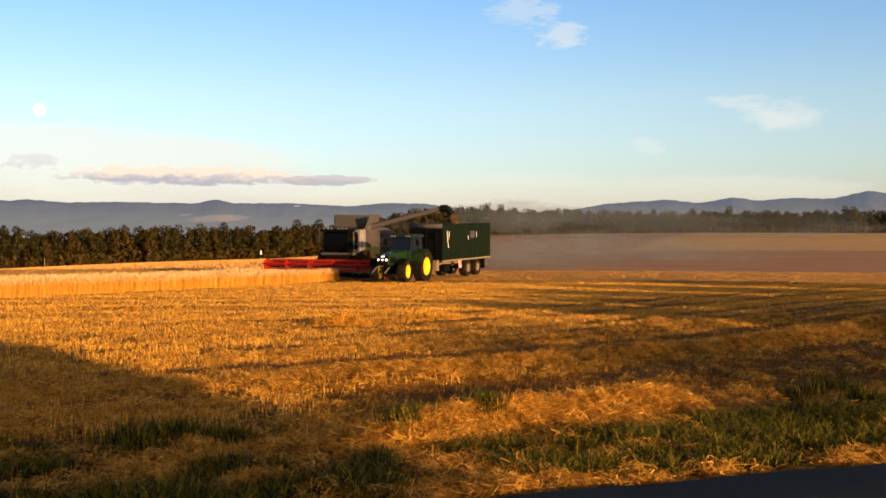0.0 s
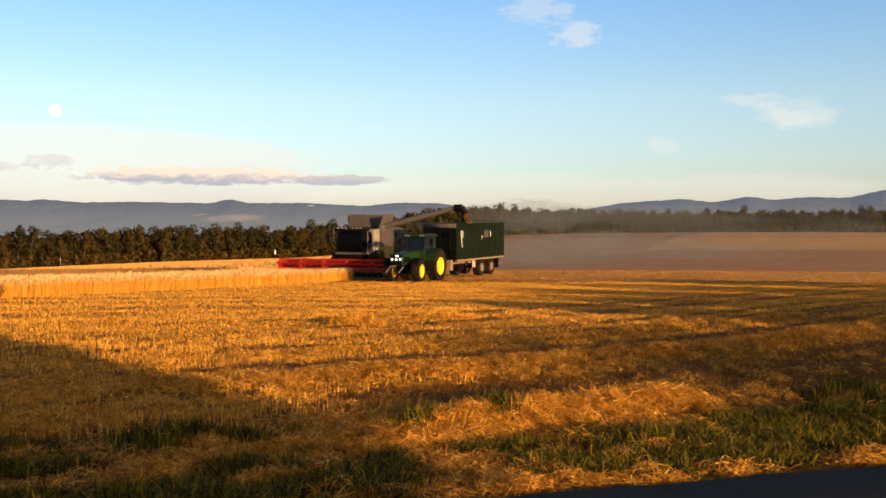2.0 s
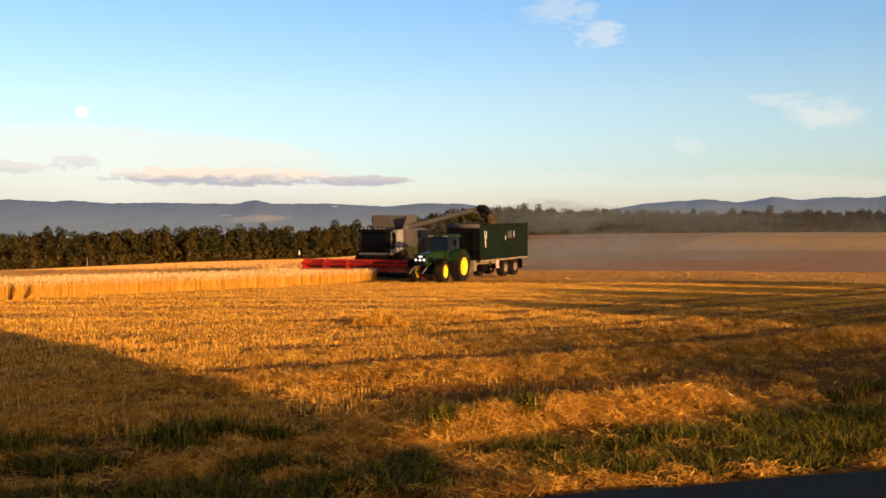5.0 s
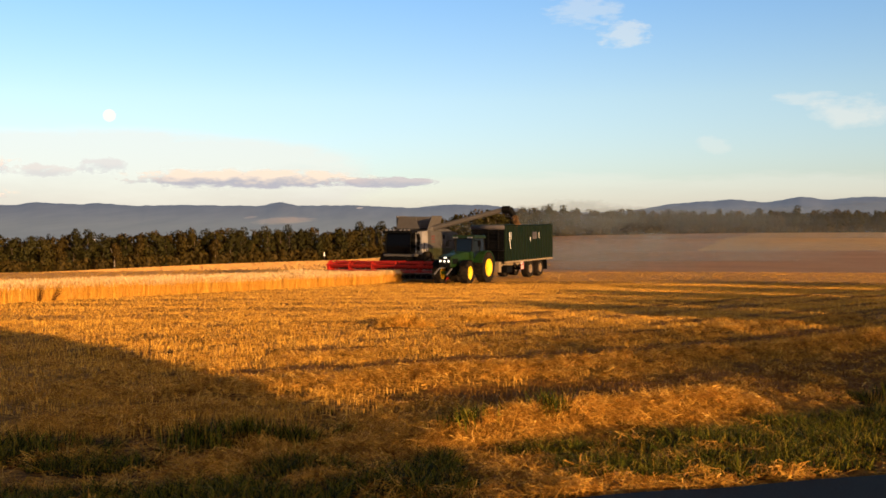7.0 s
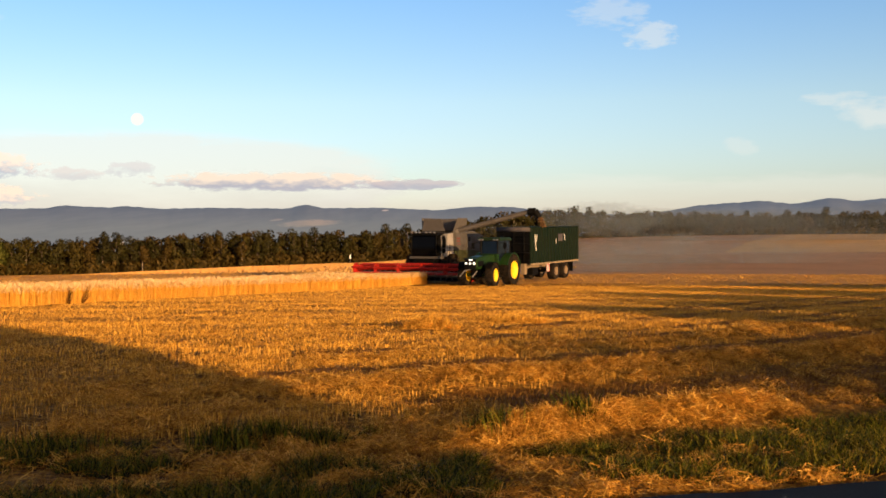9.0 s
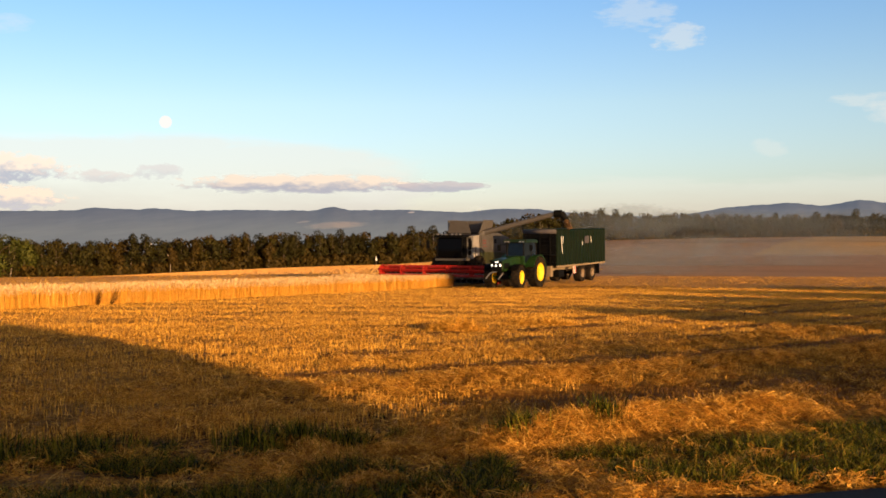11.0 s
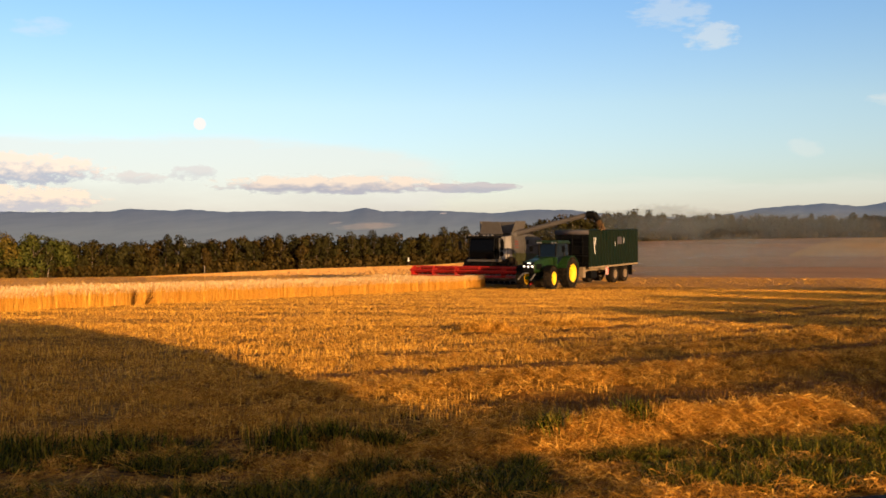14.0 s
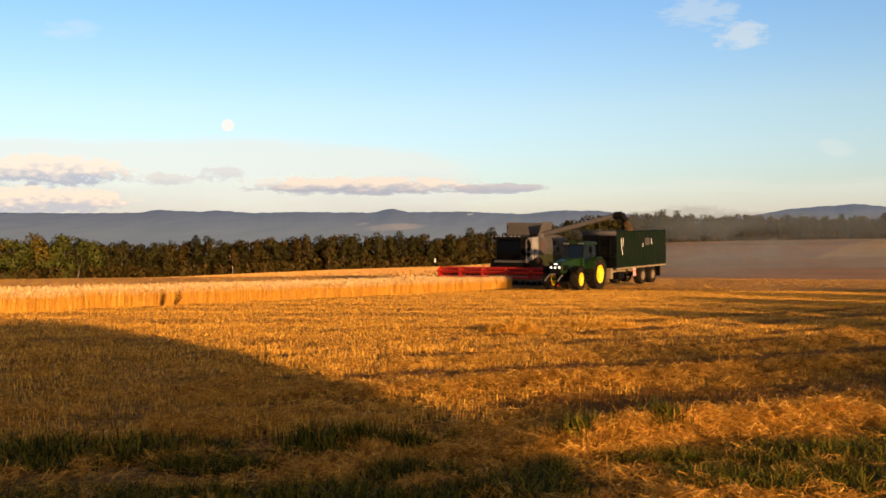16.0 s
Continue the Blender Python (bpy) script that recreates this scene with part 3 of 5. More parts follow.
def barn():
    """An unseen barn shape behind the camera, added to shadow the field."""
    root = new("barn", None)
    corner = AWAY * -14 + ASIDE * 4.3
    turn = math.degrees(math.atan2(AWAY.y, AWAY.x))
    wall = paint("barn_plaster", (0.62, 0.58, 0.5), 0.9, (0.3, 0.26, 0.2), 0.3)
    roof = paint("barn_tiles", (0.3, 0.12, 0.07), 0.8, (0.12, 0.07, 0.05), 0.4)
    bm = bmesh.new()
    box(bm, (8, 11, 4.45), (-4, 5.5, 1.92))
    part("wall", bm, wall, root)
    bm = bmesh.new()
    box(bm, (4.9, 11.4, 0.18), (-2.0, 5.5, 4.27), 0.02, (0, 8, 0))
    box(bm, (4.9, 11.4, 0.18), (-6.1, 5.5, 4.27), 0.02, (0, -8, 0))
    part("roof", bm, roof, root)
    bm = bmesh.new()
    box(bm, (0.08, 3.2, 2.8), (0.05, 5.5, 1.4), 0.01)
    part("door", bm, paint("barn_door", (0.12, 0.08, 0.05)), root, "door of the unseen barn shape")
    root.matrix_basis = pose(corner.x, corner.y, float(land(corner.x, corner.y)), 0, 0, turn)
    return tagged(root, "unseen plastered barn shape with a low roof, added to cast shadow", "barn")


barn()


def shadow_tree():
    """An unseen clipped round tree at the barn's corner, added to shape the shadow."""
    rng = np.random.default_rng(17)
    root = new("tree", None)
    bm = bmesh.new()
    rod(bm, (0, 0, -0.3), (0, 0, 3.2), 0.14, 0.09, 10)
    for a in range(5):
        rod(bm, (0, 0, 2.0), (1.3 * math.cos(a * 1.26), 1.3 * math.sin(a * 1.26), 3.6), 0.07, 0.03, 6)
    part("trunk", bm, BARK, root)
    n = 9000
    d = rng.normal(size=(n, 3))
    d /= np.linalg.norm(d, axis=1)[:, None]
    rad = (0.62 + 0.38 * rng.random(n) ** 0.6) * (1 + 0.06 * np.sin(5 * d[:, 0] + 3) * np.sin(6 * d[:, 2]))
    P = d * rad[:, None] * np.array((1.8, 1.98, 1.32)) + np.array((0, 0, 3.25))
    a = np.cross(d + 0.5 * rng.normal(size=(n, 3)), rng.normal(size=(n, 3)))
    a /= np.linalg.norm(a, axis=1)[:, None]
    b = np.cross(d, a)
    s = 0.13 * rng.uniform(0.6, 1.3, n)[:, None]
    V = np.stack([P - a * s, P - b * s, P + a * s, P + b * s], 1).reshape(-1, 3)
    crown = from_arrays("crown", V, np.arange(4 * n).reshape(-1, 4), [LEAVES])
    crown.parent = root
    p = AWAY * -14 + ASIDE * 4.1
    p = p + AWAY * 2.2
    root.matrix_basis = pose(p.x, p.y, float(land(p.x, p.y)), 0, 0, math.degrees(math.atan2(AWAY.y, AWAY.x)))
    return tagged(root, "unseen round tree added to shape the left shadow's edge", "tree")


shadow_tree()

# ---------------------------------------------------------------- crop, stubble, straw, grass
HEAD = Vector((-8.36, 66.5, 0))                   # where the uncut strip ends
HEADING = 248.0
FWD = np.array((math.cos(radians(HEADING)), math.sin(radians(HEADING))))
LEFT = np.array((-FWD[1], FWD[0]))
CUT, CUT_FAR = 1.55, 6.8                           # the strip reaches this far to the near and to the far side


def blades(name, P, height, width, lean, rng, materials, tip=0.35, slot=None, bent=True):
    """One blade for each root point, bent in two quads, or far off in one."""
    n = len(P)
    a = rng.uniform(0, 2 * math.pi, n)
    side = np.stack([np.cos(a), np.sin(a), 0 * a], -1) * (width * rng.uniform(0.7, 1.3, n))[:, None] * 0.5
    b = rng.uniform(0, 2 * math.pi, n)
    amount = np.abs(rng.normal(0, lean, n)) * height
    out = np.stack([np.cos(b) * amount, np.sin(b) * amount, 0 * b], -1)
    up = np.stack([0 * a, 0 * a, np.ones(n)], -1) * height[:, None]
    mid = P + out * 0.35 + up * 0.55
    top = P + out + up
    if not bent:
        V = np.stack([P - side, P + side, top + side * tip, top - side * tip], 1).reshape(-1, 3)
        return from_arrays(name, V, np.arange(4 * n).reshape(-1, 4), materials, slot)
    V = np.stack([P - side, P + side, mid + side * 0.9, mid - side * 0.9, top + side * tip, top - side * tip], 1).reshape(-1, 3)
    base = (np.arange(n) * 6)[:, None]
    F = np.concatenate([base + np.array((0, 1, 2, 3)), base + np.array((3, 2, 4, 5))])
    return from_arrays(name, V, F, materials, None if slot is None else np.concatenate([slot, slot]))


def in_view(x, y, pad=2.0):
    az = np.degrees(np.arctan2(x, y))
    return (az > -34.5 - pad) & (az < 24.5 + pad) & (y > 0)


def standing_wheat():
    """The last uncut strip: real stalks and ears over a rough body of crop."""
    rng = np.random.default_rng(21)
    root = new("wheat_strip", None)
    # the dense inside of the crop
    s = np.arange(0.0, 62.0, 0.5)
    w = np.linspace(-CUT_FAR, CUT, 14)
    S, W = np.meshgrid(s, w, indexing="ij")
    X = HEAD.x + FWD[0] * S + LEFT[0] * W
    Y = HEAD.y + FWD[1] * S + LEFT[1] * W
    n, k = X.shape
    high = 0.55 + 0.05 * wave(X, Y, 3.0, 4.0)
    T = np.stack([X, Y, land(X, Y) + high], -1).reshape(-1, 3)
    idx = np.arange(n * k).reshape(n, k)
    F = list(np.stack([idx[:-1, :-1], idx[1:, :-1], idx[1:, 1:], idx[:-1, 1:]], -1).reshape(-1, 4))
    ring = list(idx[:, 0]) + list(idx[-1, 1:]) + list(idx[-2::-1, -1]) + list(idx[0, -2:0:-1])
    low = T[ring].copy()
    low[:, 2] -= 0.85
    V = np.concatenate([T, low])
    m_ = len(ring)
    for i in range(m_):
        j = (i + 1) % m_
        F.append(np.array((ring[i], ring[j], n * k + j, n * k + i)))
    body = from_arrays("crop_body", V, np.array(F), [WHEAT_BODY])
    body.parent = root
    # stalks, thick along the near edge
    N = 62000
    S = rng.uniform(0.0, 62, N)
    W = np.where(rng.random(N) < 0.62, CUT + 0.15 - np.abs(rng.normal(0, 0.22, N)), rng.uniform(-CUT_FAR, CUT, N))
    front = rng.random(N) < 0.05
    S = np.where(front, np.abs(rng.normal(0, 0.25, N)), S)
    W = np.where(front, rng.uniform(-CUT_FAR, CUT, N), W) + rng.normal(0, 0.06, N) + 0.09 * np.sin(S * 2.2) + 0.07 * np.sin(S * 5.1)
    X = HEAD.x + FWD[0] * S + LEFT[0] * W
    Y = HEAD.y + FWD[1] * S + LEFT[1] * W
    P = np.stack([X, Y, land(X, Y)], -1)
    h = (0.655 + 0.05 * wave(X, Y, 3.0, 4.0)) * rng.uniform(0.76, 1.08, N)
    stalks = blades("stalks", P, h, 0.012 * np.ones(N), 0.14, rng, [WHEAT], 0.6, None, False)
    stalks.parent = root
    Q = P.copy()
    Q[:, 2] += h * 0.93
    ears = blades("ears", Q + rng.normal(0, 0.03, Q.shape), 0.10 * np.ones(N), 0.03 * np.ones(N), 0.7, rng, [EARS], 0.5, None, False)
    ears.parent = root
    return tagged(root, "uncut strip of ripe golden wheat waiting for the harvester", "wheat", kind="stuff")


m = Nodes("wheat_body", 0.8)
g = m.noise(14, 5, 0.7, (1, 1, 0.3))
m.put("Base Color", m.ramp(g, (0.3, (0.34, 0.165, 0.03)), (0.55, (0.54, 0.29, 0.06)), (0.75, (0.64, 0.40, 0.12))))
m.bump(g, 0.9, 0.08)
WHEAT_BODY = m.mat
standing_wheat()


def lodged_wheat(s, lean):
    """Slanting stalks on the crop's near edge, coloured as the shadow in its gap."""
    rng = np.random.default_rng(int(s * 10))
    n = 36
    S, W = s + rng.normal(0, 0.02, n), CUT + 0.32 + rng.uniform(0, 0.18, n)
    x, y = HEAD.x + FWD[0] * S + LEFT[0] * W, HEAD.y + FWD[1] * S + LEFT[1] * W
    P = np.stack([x, y, land(x, y)], -1)
    top = P + np.stack([-FWD[0] * lean + rng.normal(0, 0.06, n), -FWD[1] * lean + rng.normal(0, 0.06, n), rng.uniform(0.25, 0.66, n)], -1)
    side = np.stack([-FWD[0] * 0.006 + 0 * x, -FWD[1] * 0.006 + 0 * x, 0 * x], -1)
    V = np.stack([P - side, P + side, top + side * 0.6, top - side * 0.6], 1).reshape(-1, 3)
    ob = from_arrays("lodged_wheat", V, np.arange(4 * n).reshape(-1, 4), [GAP_SHADE])
    return tagged(ob, "dark stalks standing for the shadow in a gap at the wheat's edge", "wheat", "lodged stalks", "stuff")


# dark stalk colour stands for shade inside the gap
m = Nodes("gap_shade", 0.8)
m.put("Base Color", m.ramp(m.island(), (0.0, (0.05, 0.022, 0.006)), (0.7, (0.11, 0.05, 0.011)), (1.0, (0.25, 0.12, 0.02))))
GAP_SHADE = m.mat
lodged_wheat(30.1, 0.12)
lodged_wheat(29.4, 0.38)


def stubble():
    rng = np.random.default_rng(31)
    pts, hs, ws, dark = [], [], [], []
    step = 0.16
    for over in np.arange(7.6, 62, step):
        gap = 0.020 if over < 18 else 0.030 if over < 28 else 0.045 if over < 40 else 0.075
        along = np.arange(-75, 75, gap)
        along = along + rng.uniform(-gap, gap, len(along))
        o = over + rng.normal(0, 0.022, len(along)) + 0.05 * np.sin(along * 0.35)
        o = o + bend(along)
        x, y = along * ROW[0] + o * ACROSS[0], along * ROW[1] + o * ACROSS[1]
        keep = in_view(x, y, 1.0) & (np.hypot(x, y) < 62) & (x * ROADN[0] + y * ROADN[1] > ROAD_EDGE + 1.2 + verge_edge(along))
        s = (x - HEAD.x) * FWD[0] + (y - HEAD.y) * FWD[1]
        w = (x - HEAD.x) * LEFT[0] + (y - HEAD.y) * LEFT[1]
        keep &= ~((s > -0.5) & (w < CUT + 0.3) & (w > -CUT_FAR - 0.3))
        keep &= (swath_height(x, y) < 0.03) & ((over > 9.8) | (along < 2.6) | (along > 7.8))
        keep &= wave(x, y, 3.5, 7.0) + rng.normal(0, 0.3, len(x)) + 0.5 * np.sin(over * 5.5 + 0.8 * np.sin(along * 0.4)) > -0.85
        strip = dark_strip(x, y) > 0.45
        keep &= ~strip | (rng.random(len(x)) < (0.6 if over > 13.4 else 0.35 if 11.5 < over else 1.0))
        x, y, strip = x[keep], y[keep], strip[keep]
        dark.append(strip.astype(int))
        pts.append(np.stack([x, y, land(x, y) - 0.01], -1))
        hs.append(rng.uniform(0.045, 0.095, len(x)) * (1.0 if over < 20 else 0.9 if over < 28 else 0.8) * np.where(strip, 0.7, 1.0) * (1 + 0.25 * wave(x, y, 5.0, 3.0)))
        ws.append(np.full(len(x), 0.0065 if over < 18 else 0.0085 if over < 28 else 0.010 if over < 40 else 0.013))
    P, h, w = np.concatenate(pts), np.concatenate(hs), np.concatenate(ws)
    ob = blades("stubble", P, h, w, 0.16, rng, [STEM, SHADED_STEM], 0.8, np.concatenate(dark), False)
    return tagged(ob, "rows of cut golden wheat stubble in the field", "stubble", kind="stuff")


stubble()


def far_stubble():
    """The same stubble farther down the field, thinner and coarser with distance."""
    rng = np.random.default_rng(35)
    for near, far, count, width, high, mat in ((60, 108, 50000, 0.022, 0.055, STEM), (104, 330, 32000, 0.20, 0.12, FAR_TUFT)):
        r = np.sqrt(rng.uniform(near ** 2, far ** 2, count))
        az = np.radians(rng.uniform(-36, 26 if near < 100 else -3.5, count))
        x, y = r * np.sin(az), r * np.cos(az)
        s = (x - HEAD.x) * FWD[0] + (y - HEAD.y) * FWD[1]
        w = (x - HEAD.x) * LEFT[0] + (y - HEAD.y) * LEFT[1]
        keep = ~((s > -0.5) & (w < CUT + 0.3) & (w > -CUT_FAR - 0.3)) & (r < np.where(np.degrees(az) > -5, 89, np.interp(np.degrees(az), AZ_FAR, FAR_EDGE) - 3))
        x, y = x[keep], y[keep]
        n = len(x)
        P = np.stack([x, y, land(x, y) - 0.02], -1)
        ob = blades("far_stubble", P, high * rng.uniform(0.6, 1.2, n), width * np.ones(n), 0.4, rng, [mat], 0.8, None, False)
        tagged(ob, "pale cut stubble farther down the field", "stubble", kind="stuff")


m = Nodes("far_tuft", 0.8)
m.put("Base Color", m.ramp(m.island(), (0.0, (0.44, 0.22, 0.06)), (1.0, (0.58, 0.33, 0.10))))
FAR_TUFT = m.mat
far_stubble()


def straws(name, P, length, width, rng, tilt=0.25, bent=True, stuff=None):
    """Loose straws lying about: one bent strip each, or far off a straight one."""
    n = len(P)
    a = rng.uniform(0, 2 * math.pi, n)
    d = np.stack([np.cos(a), np.sin(a), rng.normal(0, tilt, n)], -1) * length[:, None] * 0.5
    side = np.stack([-np.sin(a), np.cos(a), rng.normal(0, 0.6, n)], -1) * width[:, None] * 0.5
    if not bent:
        V = np.stack([P - d - side, P - d + side, P + d + side, P + d - side], 1).reshape(-1, 3)
        return from_arrays(name, V, np.arange(4 * n).reshape(-1, 4), [stuff or STRAW])
    sag = np.zeros((n, 3))
    sag[:, 2] = length * rng.uniform(0, 0.16, n)
    V = np.stack([P - d - side, P - d + side, P + sag + side, P + sag - side, P + d + side, P + d - side], 1).reshape(-1, 3)
    base = (np.arange(n) * 6)[:, None]
    F = np.concatenate([base + np.array((0, 1, 2, 3)), base + np.array((3, 2, 4, 5))])
    return from_arrays(name, V, F, [stuff or STRAW])


def loose_straw():
    rng = np.random.default_rng(41)
    # heaps along the swaths
    for mid, half, high, a, b in SWATHS:
        a, b = max(a, -14), min(b, 20)
        N = int((b - a) * (6500 if mid < 11 else 2600 if mid < 14 else 900))
        along = rng.uniform(a - 0.4, b + 0.4, N)
        over = mid + bend(along) + 0.18 * np.sin(along * 0.7 + mid) + rng.normal(0, half * 0.55, N)
        x, y = along * ROW[0] + over * ACROSS[0], along * ROW[1] + over * ACROSS[1]
        z = land(x, y) + np.abs(rng.normal(0, 0.035, N))
        keep = in_view(x, y)
        P = np.stack([x, y, z], -1)[keep]
        n = len(P)
        ob = straws("straw_swath", P, rng.uniform(0.05, 0.17, n), rng.uniform(0.0025, 0.0045, n) * (1 if mid < 14 else 1.7), rng, 0.45)
        tagged(ob, "raised swath of loose golden straw on the stubble", "straw", "straw swaths", "stuff")
    # wads of straw with dark soil between them, and single straws strewn about
    N = 5600
    r = 6.6 + 21 * rng.random(N) ** 1.35
    az = np.radians(rng.uniform(-37, 27, N))
    x, y = r * np.sin(az), r * np.cos(az)
    off = x * ROADN[0] + y * ROADN[1] - ROAD_EDGE
    over = x * ACROSS[0] + y * ACROSS[1] - bend(x * ROW[0] + y * ROW[1])
    keep = (off > 0.04) & (wave(x, y, 1.6, 9.0) + rng.normal(0, 0.35, N) > -0.05) & (grassy(x, y) < 0.15 + rng.normal(0, 0.3, N))
    keep &= (dark_strip(x, y) < 0.4) | (rng.random(N) < np.where(x * ROW[0] + y * ROW[1] > 7.5, 0.45, 0.04))
    keep &= (over < 9.6) | (rng.random(N) < np.where(over < 14, 0.6, 0.2))
    x, y, big = x[keep], y[keep], rng.uniform(0.06, 0.24, keep.sum())
    k = (110 * (big / 0.14) ** 1.5).astype(int)
    cx, cy, cb = np.repeat(x, k), np.repeat(y, k), np.repeat(big, k)
    n = len(cx)
    q, a = np.sqrt(rng.random(n)), rng.uniform(0, 2 * math.pi, n)
    px, py = cx + cb * q * np.cos(a) * 1.25, cy + cb * q * np.sin(a)
    P = np.stack([px, py, land(px, py) + cb * 0.60 * (1 - q ** 2) * rng.random(n) ** 0.5], -1)[(px * ROADN[0] + py * ROADN[1] > ROAD_EDGE - 0.06)]
    n = len(P)
    far = np.hypot(P[:, 0], P[:, 1]) > 13
    ob = straws("loose_straw", P, rng.uniform(0.04, 0.15, n), rng.uniform(0.0025, 0.0048, n) * (1 + far * 0.5), rng, 0.4, False)
    tagged(ob, "matted wads of loose straw between the stubble rows", "straw", kind="stuff")
    N = 32000
    r = 6.5 + 26 * rng.random(N) ** 1.5
    az = np.radians(rng.uniform(-36, 27, N))
    x, y = r * np.sin(az), r * np.cos(az)
    keep = (x * ROADN[0] + y * ROADN[1] > ROAD_EDGE - 0.03) & ((grassy(x, y) < 0.3) | (rng.random(N) < 0.25)) & ((dark_strip(x, y) < 0.4) | (rng.random(N) < np.where(x * ROW[0] + y * ROW[1] > 7.5, 0.7, 0.12)))
    x, y = x[keep], y[keep]
    n = len(x)
    P = np.stack([x, y, land(x, y) + np.abs(rng.normal(0, 0.02, n))], -1)
    ob = straws("loose_straw", P, rng.uniform(0.05, 0.2, n), rng.uniform(0.0025, 0.0045, n) * (1 + (np.hypot(x, y) > 14) * 0.8), rng)
    tagged(ob, "single straws scattered over the soil", "straw", kind="stuff")
    # chopped straw farther down the field
    for near, far, count, long, wide in ((24, 62, 70000, 0.08, 0.010), (58, 108, 40000, 0.2, 0.017)):
        r = np.sqrt(rng.uniform(near ** 2, far ** 2, count))
        az = np.radians(rng.uniform(-36, 26, count))
        x, y = r * np.sin(az), r * np.cos(az)
        s = (x - HEAD.x) * FWD[0] + (y - HEAD.y) * FWD[1]
        w = (x - HEAD.x) * LEFT[0] + (y - HEAD.y) * LEFT[1]
        keep = ~((s > -0.5) & (w < CUT + 0.3) & (w > -CUT_FAR - 0.3)) & (wave(x, y, 5.0, 15.0) + rng.normal(0, 0.6, count) > -0.6) & ((r < 89) | (np.degrees(az) < -5))
        x, y = x[keep], y[keep]
        n = len(x)
        P = np.stack([x, y, land(x, y) + np.abs(rng.normal(0.02, 0.02, n))], -1)
        ob = straws("chopped_straw", P, long * rng.uniform(0.5, 1.2, n), wide * rng.uniform(0.6, 1.3, n), rng, 0.2, False)
        tagged(ob, "chopped straw lying over the stubble farther off", "straw", kind="stuff")


loose_straw()


def straw_heap(x, y, wide, high, seed):
    """A heap of raked straw standing proud of the stubble."""
    rng = np.random.default_rng(seed)
    n = 3600
    a, q = rng.uniform(0, 2 * math.pi, n), np.sqrt(rng.random(n))
    px, py = x + q * np.cos(a) * wide, y + q * np.sin(a) * wide * 0.5
    P = np.stack([px, py, land(px, py) + high * (1 - q ** 2) * rng.random(n) ** 0.4], -1)
    ob = straws("straw_heap", P, rng.uniform(0.08, 0.22, n), rng.uniform(0.007, 0.012, n), rng, 0.75, True, STEM)
    return tagged(ob, "small heap of loose golden straw on the stubble", "straw", "straw heaps", "stuff")


straw_heap(-2.4, 24.3, 0.75, 0.26, 81)
straw_heap(-0.4, 26.5, 0.9, 0.10, 82)


def verge_grass():
    """Grass in clumps whose blades spread outwards."""
    rng = np.random.default_rng(51)
    N = 26000
    along, off = rng.uniform(-7, 14, N), ROAD_EDGE + rng.uniform(0.1, 4.3, N)
    u = np.array((math.sin(radians(ROAD_AZ)), math.cos(radians(ROAD_AZ))))
    x, y = u[0] * along + ROADN[0] * off, u[1] * along + ROADN[1] * off
    thick = grassy(x, y)
    keep = in_view(x, y) & (thick + rng.normal(0, 0.15, N) > 0.05)
    x, y, thick = x[keep], y[keep], thick[keep]
    k = rng.integers(6, 22, len(x))
    cx, cy = np.repeat(x, k), np.repeat(y, k)
    tall = np.repeat(rng.uniform(0.05, 0.14, len(x)) * (0.75 + 0.5 * np.clip(thick, 0, 1)), k)
    n = len(cx)
    a, q = rng.uniform(0, 2 * math.pi, n), np.abs(rng.normal(0, 0.035, n))
    px, py = cx + q * np.cos(a), cy + q * np.sin(a)
    P = np.stack([px, py, land(px, py) - 0.01], -1)
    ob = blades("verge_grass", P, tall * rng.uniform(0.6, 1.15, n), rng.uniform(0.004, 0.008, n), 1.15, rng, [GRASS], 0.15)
    tagged(ob, "rough green grass in clumps between lane and stubble", "grass", kind="stuff")


verge_grass()


def grass_tuft(x, y, wide, high, count, seed):
    rng = np.random.default_rng(seed)
    a, r = rng.uniform(0, 2 * math.pi, count), np.abs(rng.normal(0, wide * 0.5, count))
    px, py = x + r * np.cos(a) * 1.4, y + r * np.sin(a) * 0.8
    P = np.stack([px, py, land(px, py) - 0.01], -1)
    ob = blades("grass_tuft", P, high * rng.uniform(0.5, 1.1, count), rng.uniform(0.006, 0.012, count), 0.45, rng, [GRASS], 0.15)
    return tagged(ob, "dark green tuft of grass growing through the straw", "grass", "grass tufts", "stuff")


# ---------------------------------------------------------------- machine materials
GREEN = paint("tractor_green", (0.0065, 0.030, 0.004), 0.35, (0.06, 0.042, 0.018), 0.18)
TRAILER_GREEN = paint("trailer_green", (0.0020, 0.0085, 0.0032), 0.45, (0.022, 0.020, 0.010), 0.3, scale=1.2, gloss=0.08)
YELLOW = paint("rim_yellow", (0.85, 0.55, 0.02), 0.35, (0.3, 0.2, 0.06), 0.15)
RED = paint("header_red", (0.44, 0.016, 0.009), 0.4, (0.22, 0.12, 0.07), 0.2)
# harvester greys darkened: the shade it stands in is put into the paint
SHADED_GREY = paint("harvester_shaded_grey", (0.074, 0.069, 0.065), 0.5, (0.045, 0.035, 0.025), 0.45, scale=1.6)
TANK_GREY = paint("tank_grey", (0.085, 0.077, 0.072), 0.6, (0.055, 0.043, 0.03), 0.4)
PANEL = paint("pale_panel", (0.27, 0.25, 0.235), 0.5, (0.09, 0.07, 0.05), 0.4, scale=1.6)
LIME = paint("harvester_lime", (0.030, 0.034, 0.010), 0.45, (0.05, 0.04, 0.02), 0.35)
BLACK = paint("black_frame", (0.004, 0.004, 0.004), 0.5, (0.02, 0.014, 0.010), 0.12, gloss=0.06)
FADED_RED = paint("faded_red", (0.15, 0.035, 0.03), 0.6, (0.07, 0.05, 0.04), 0.5)
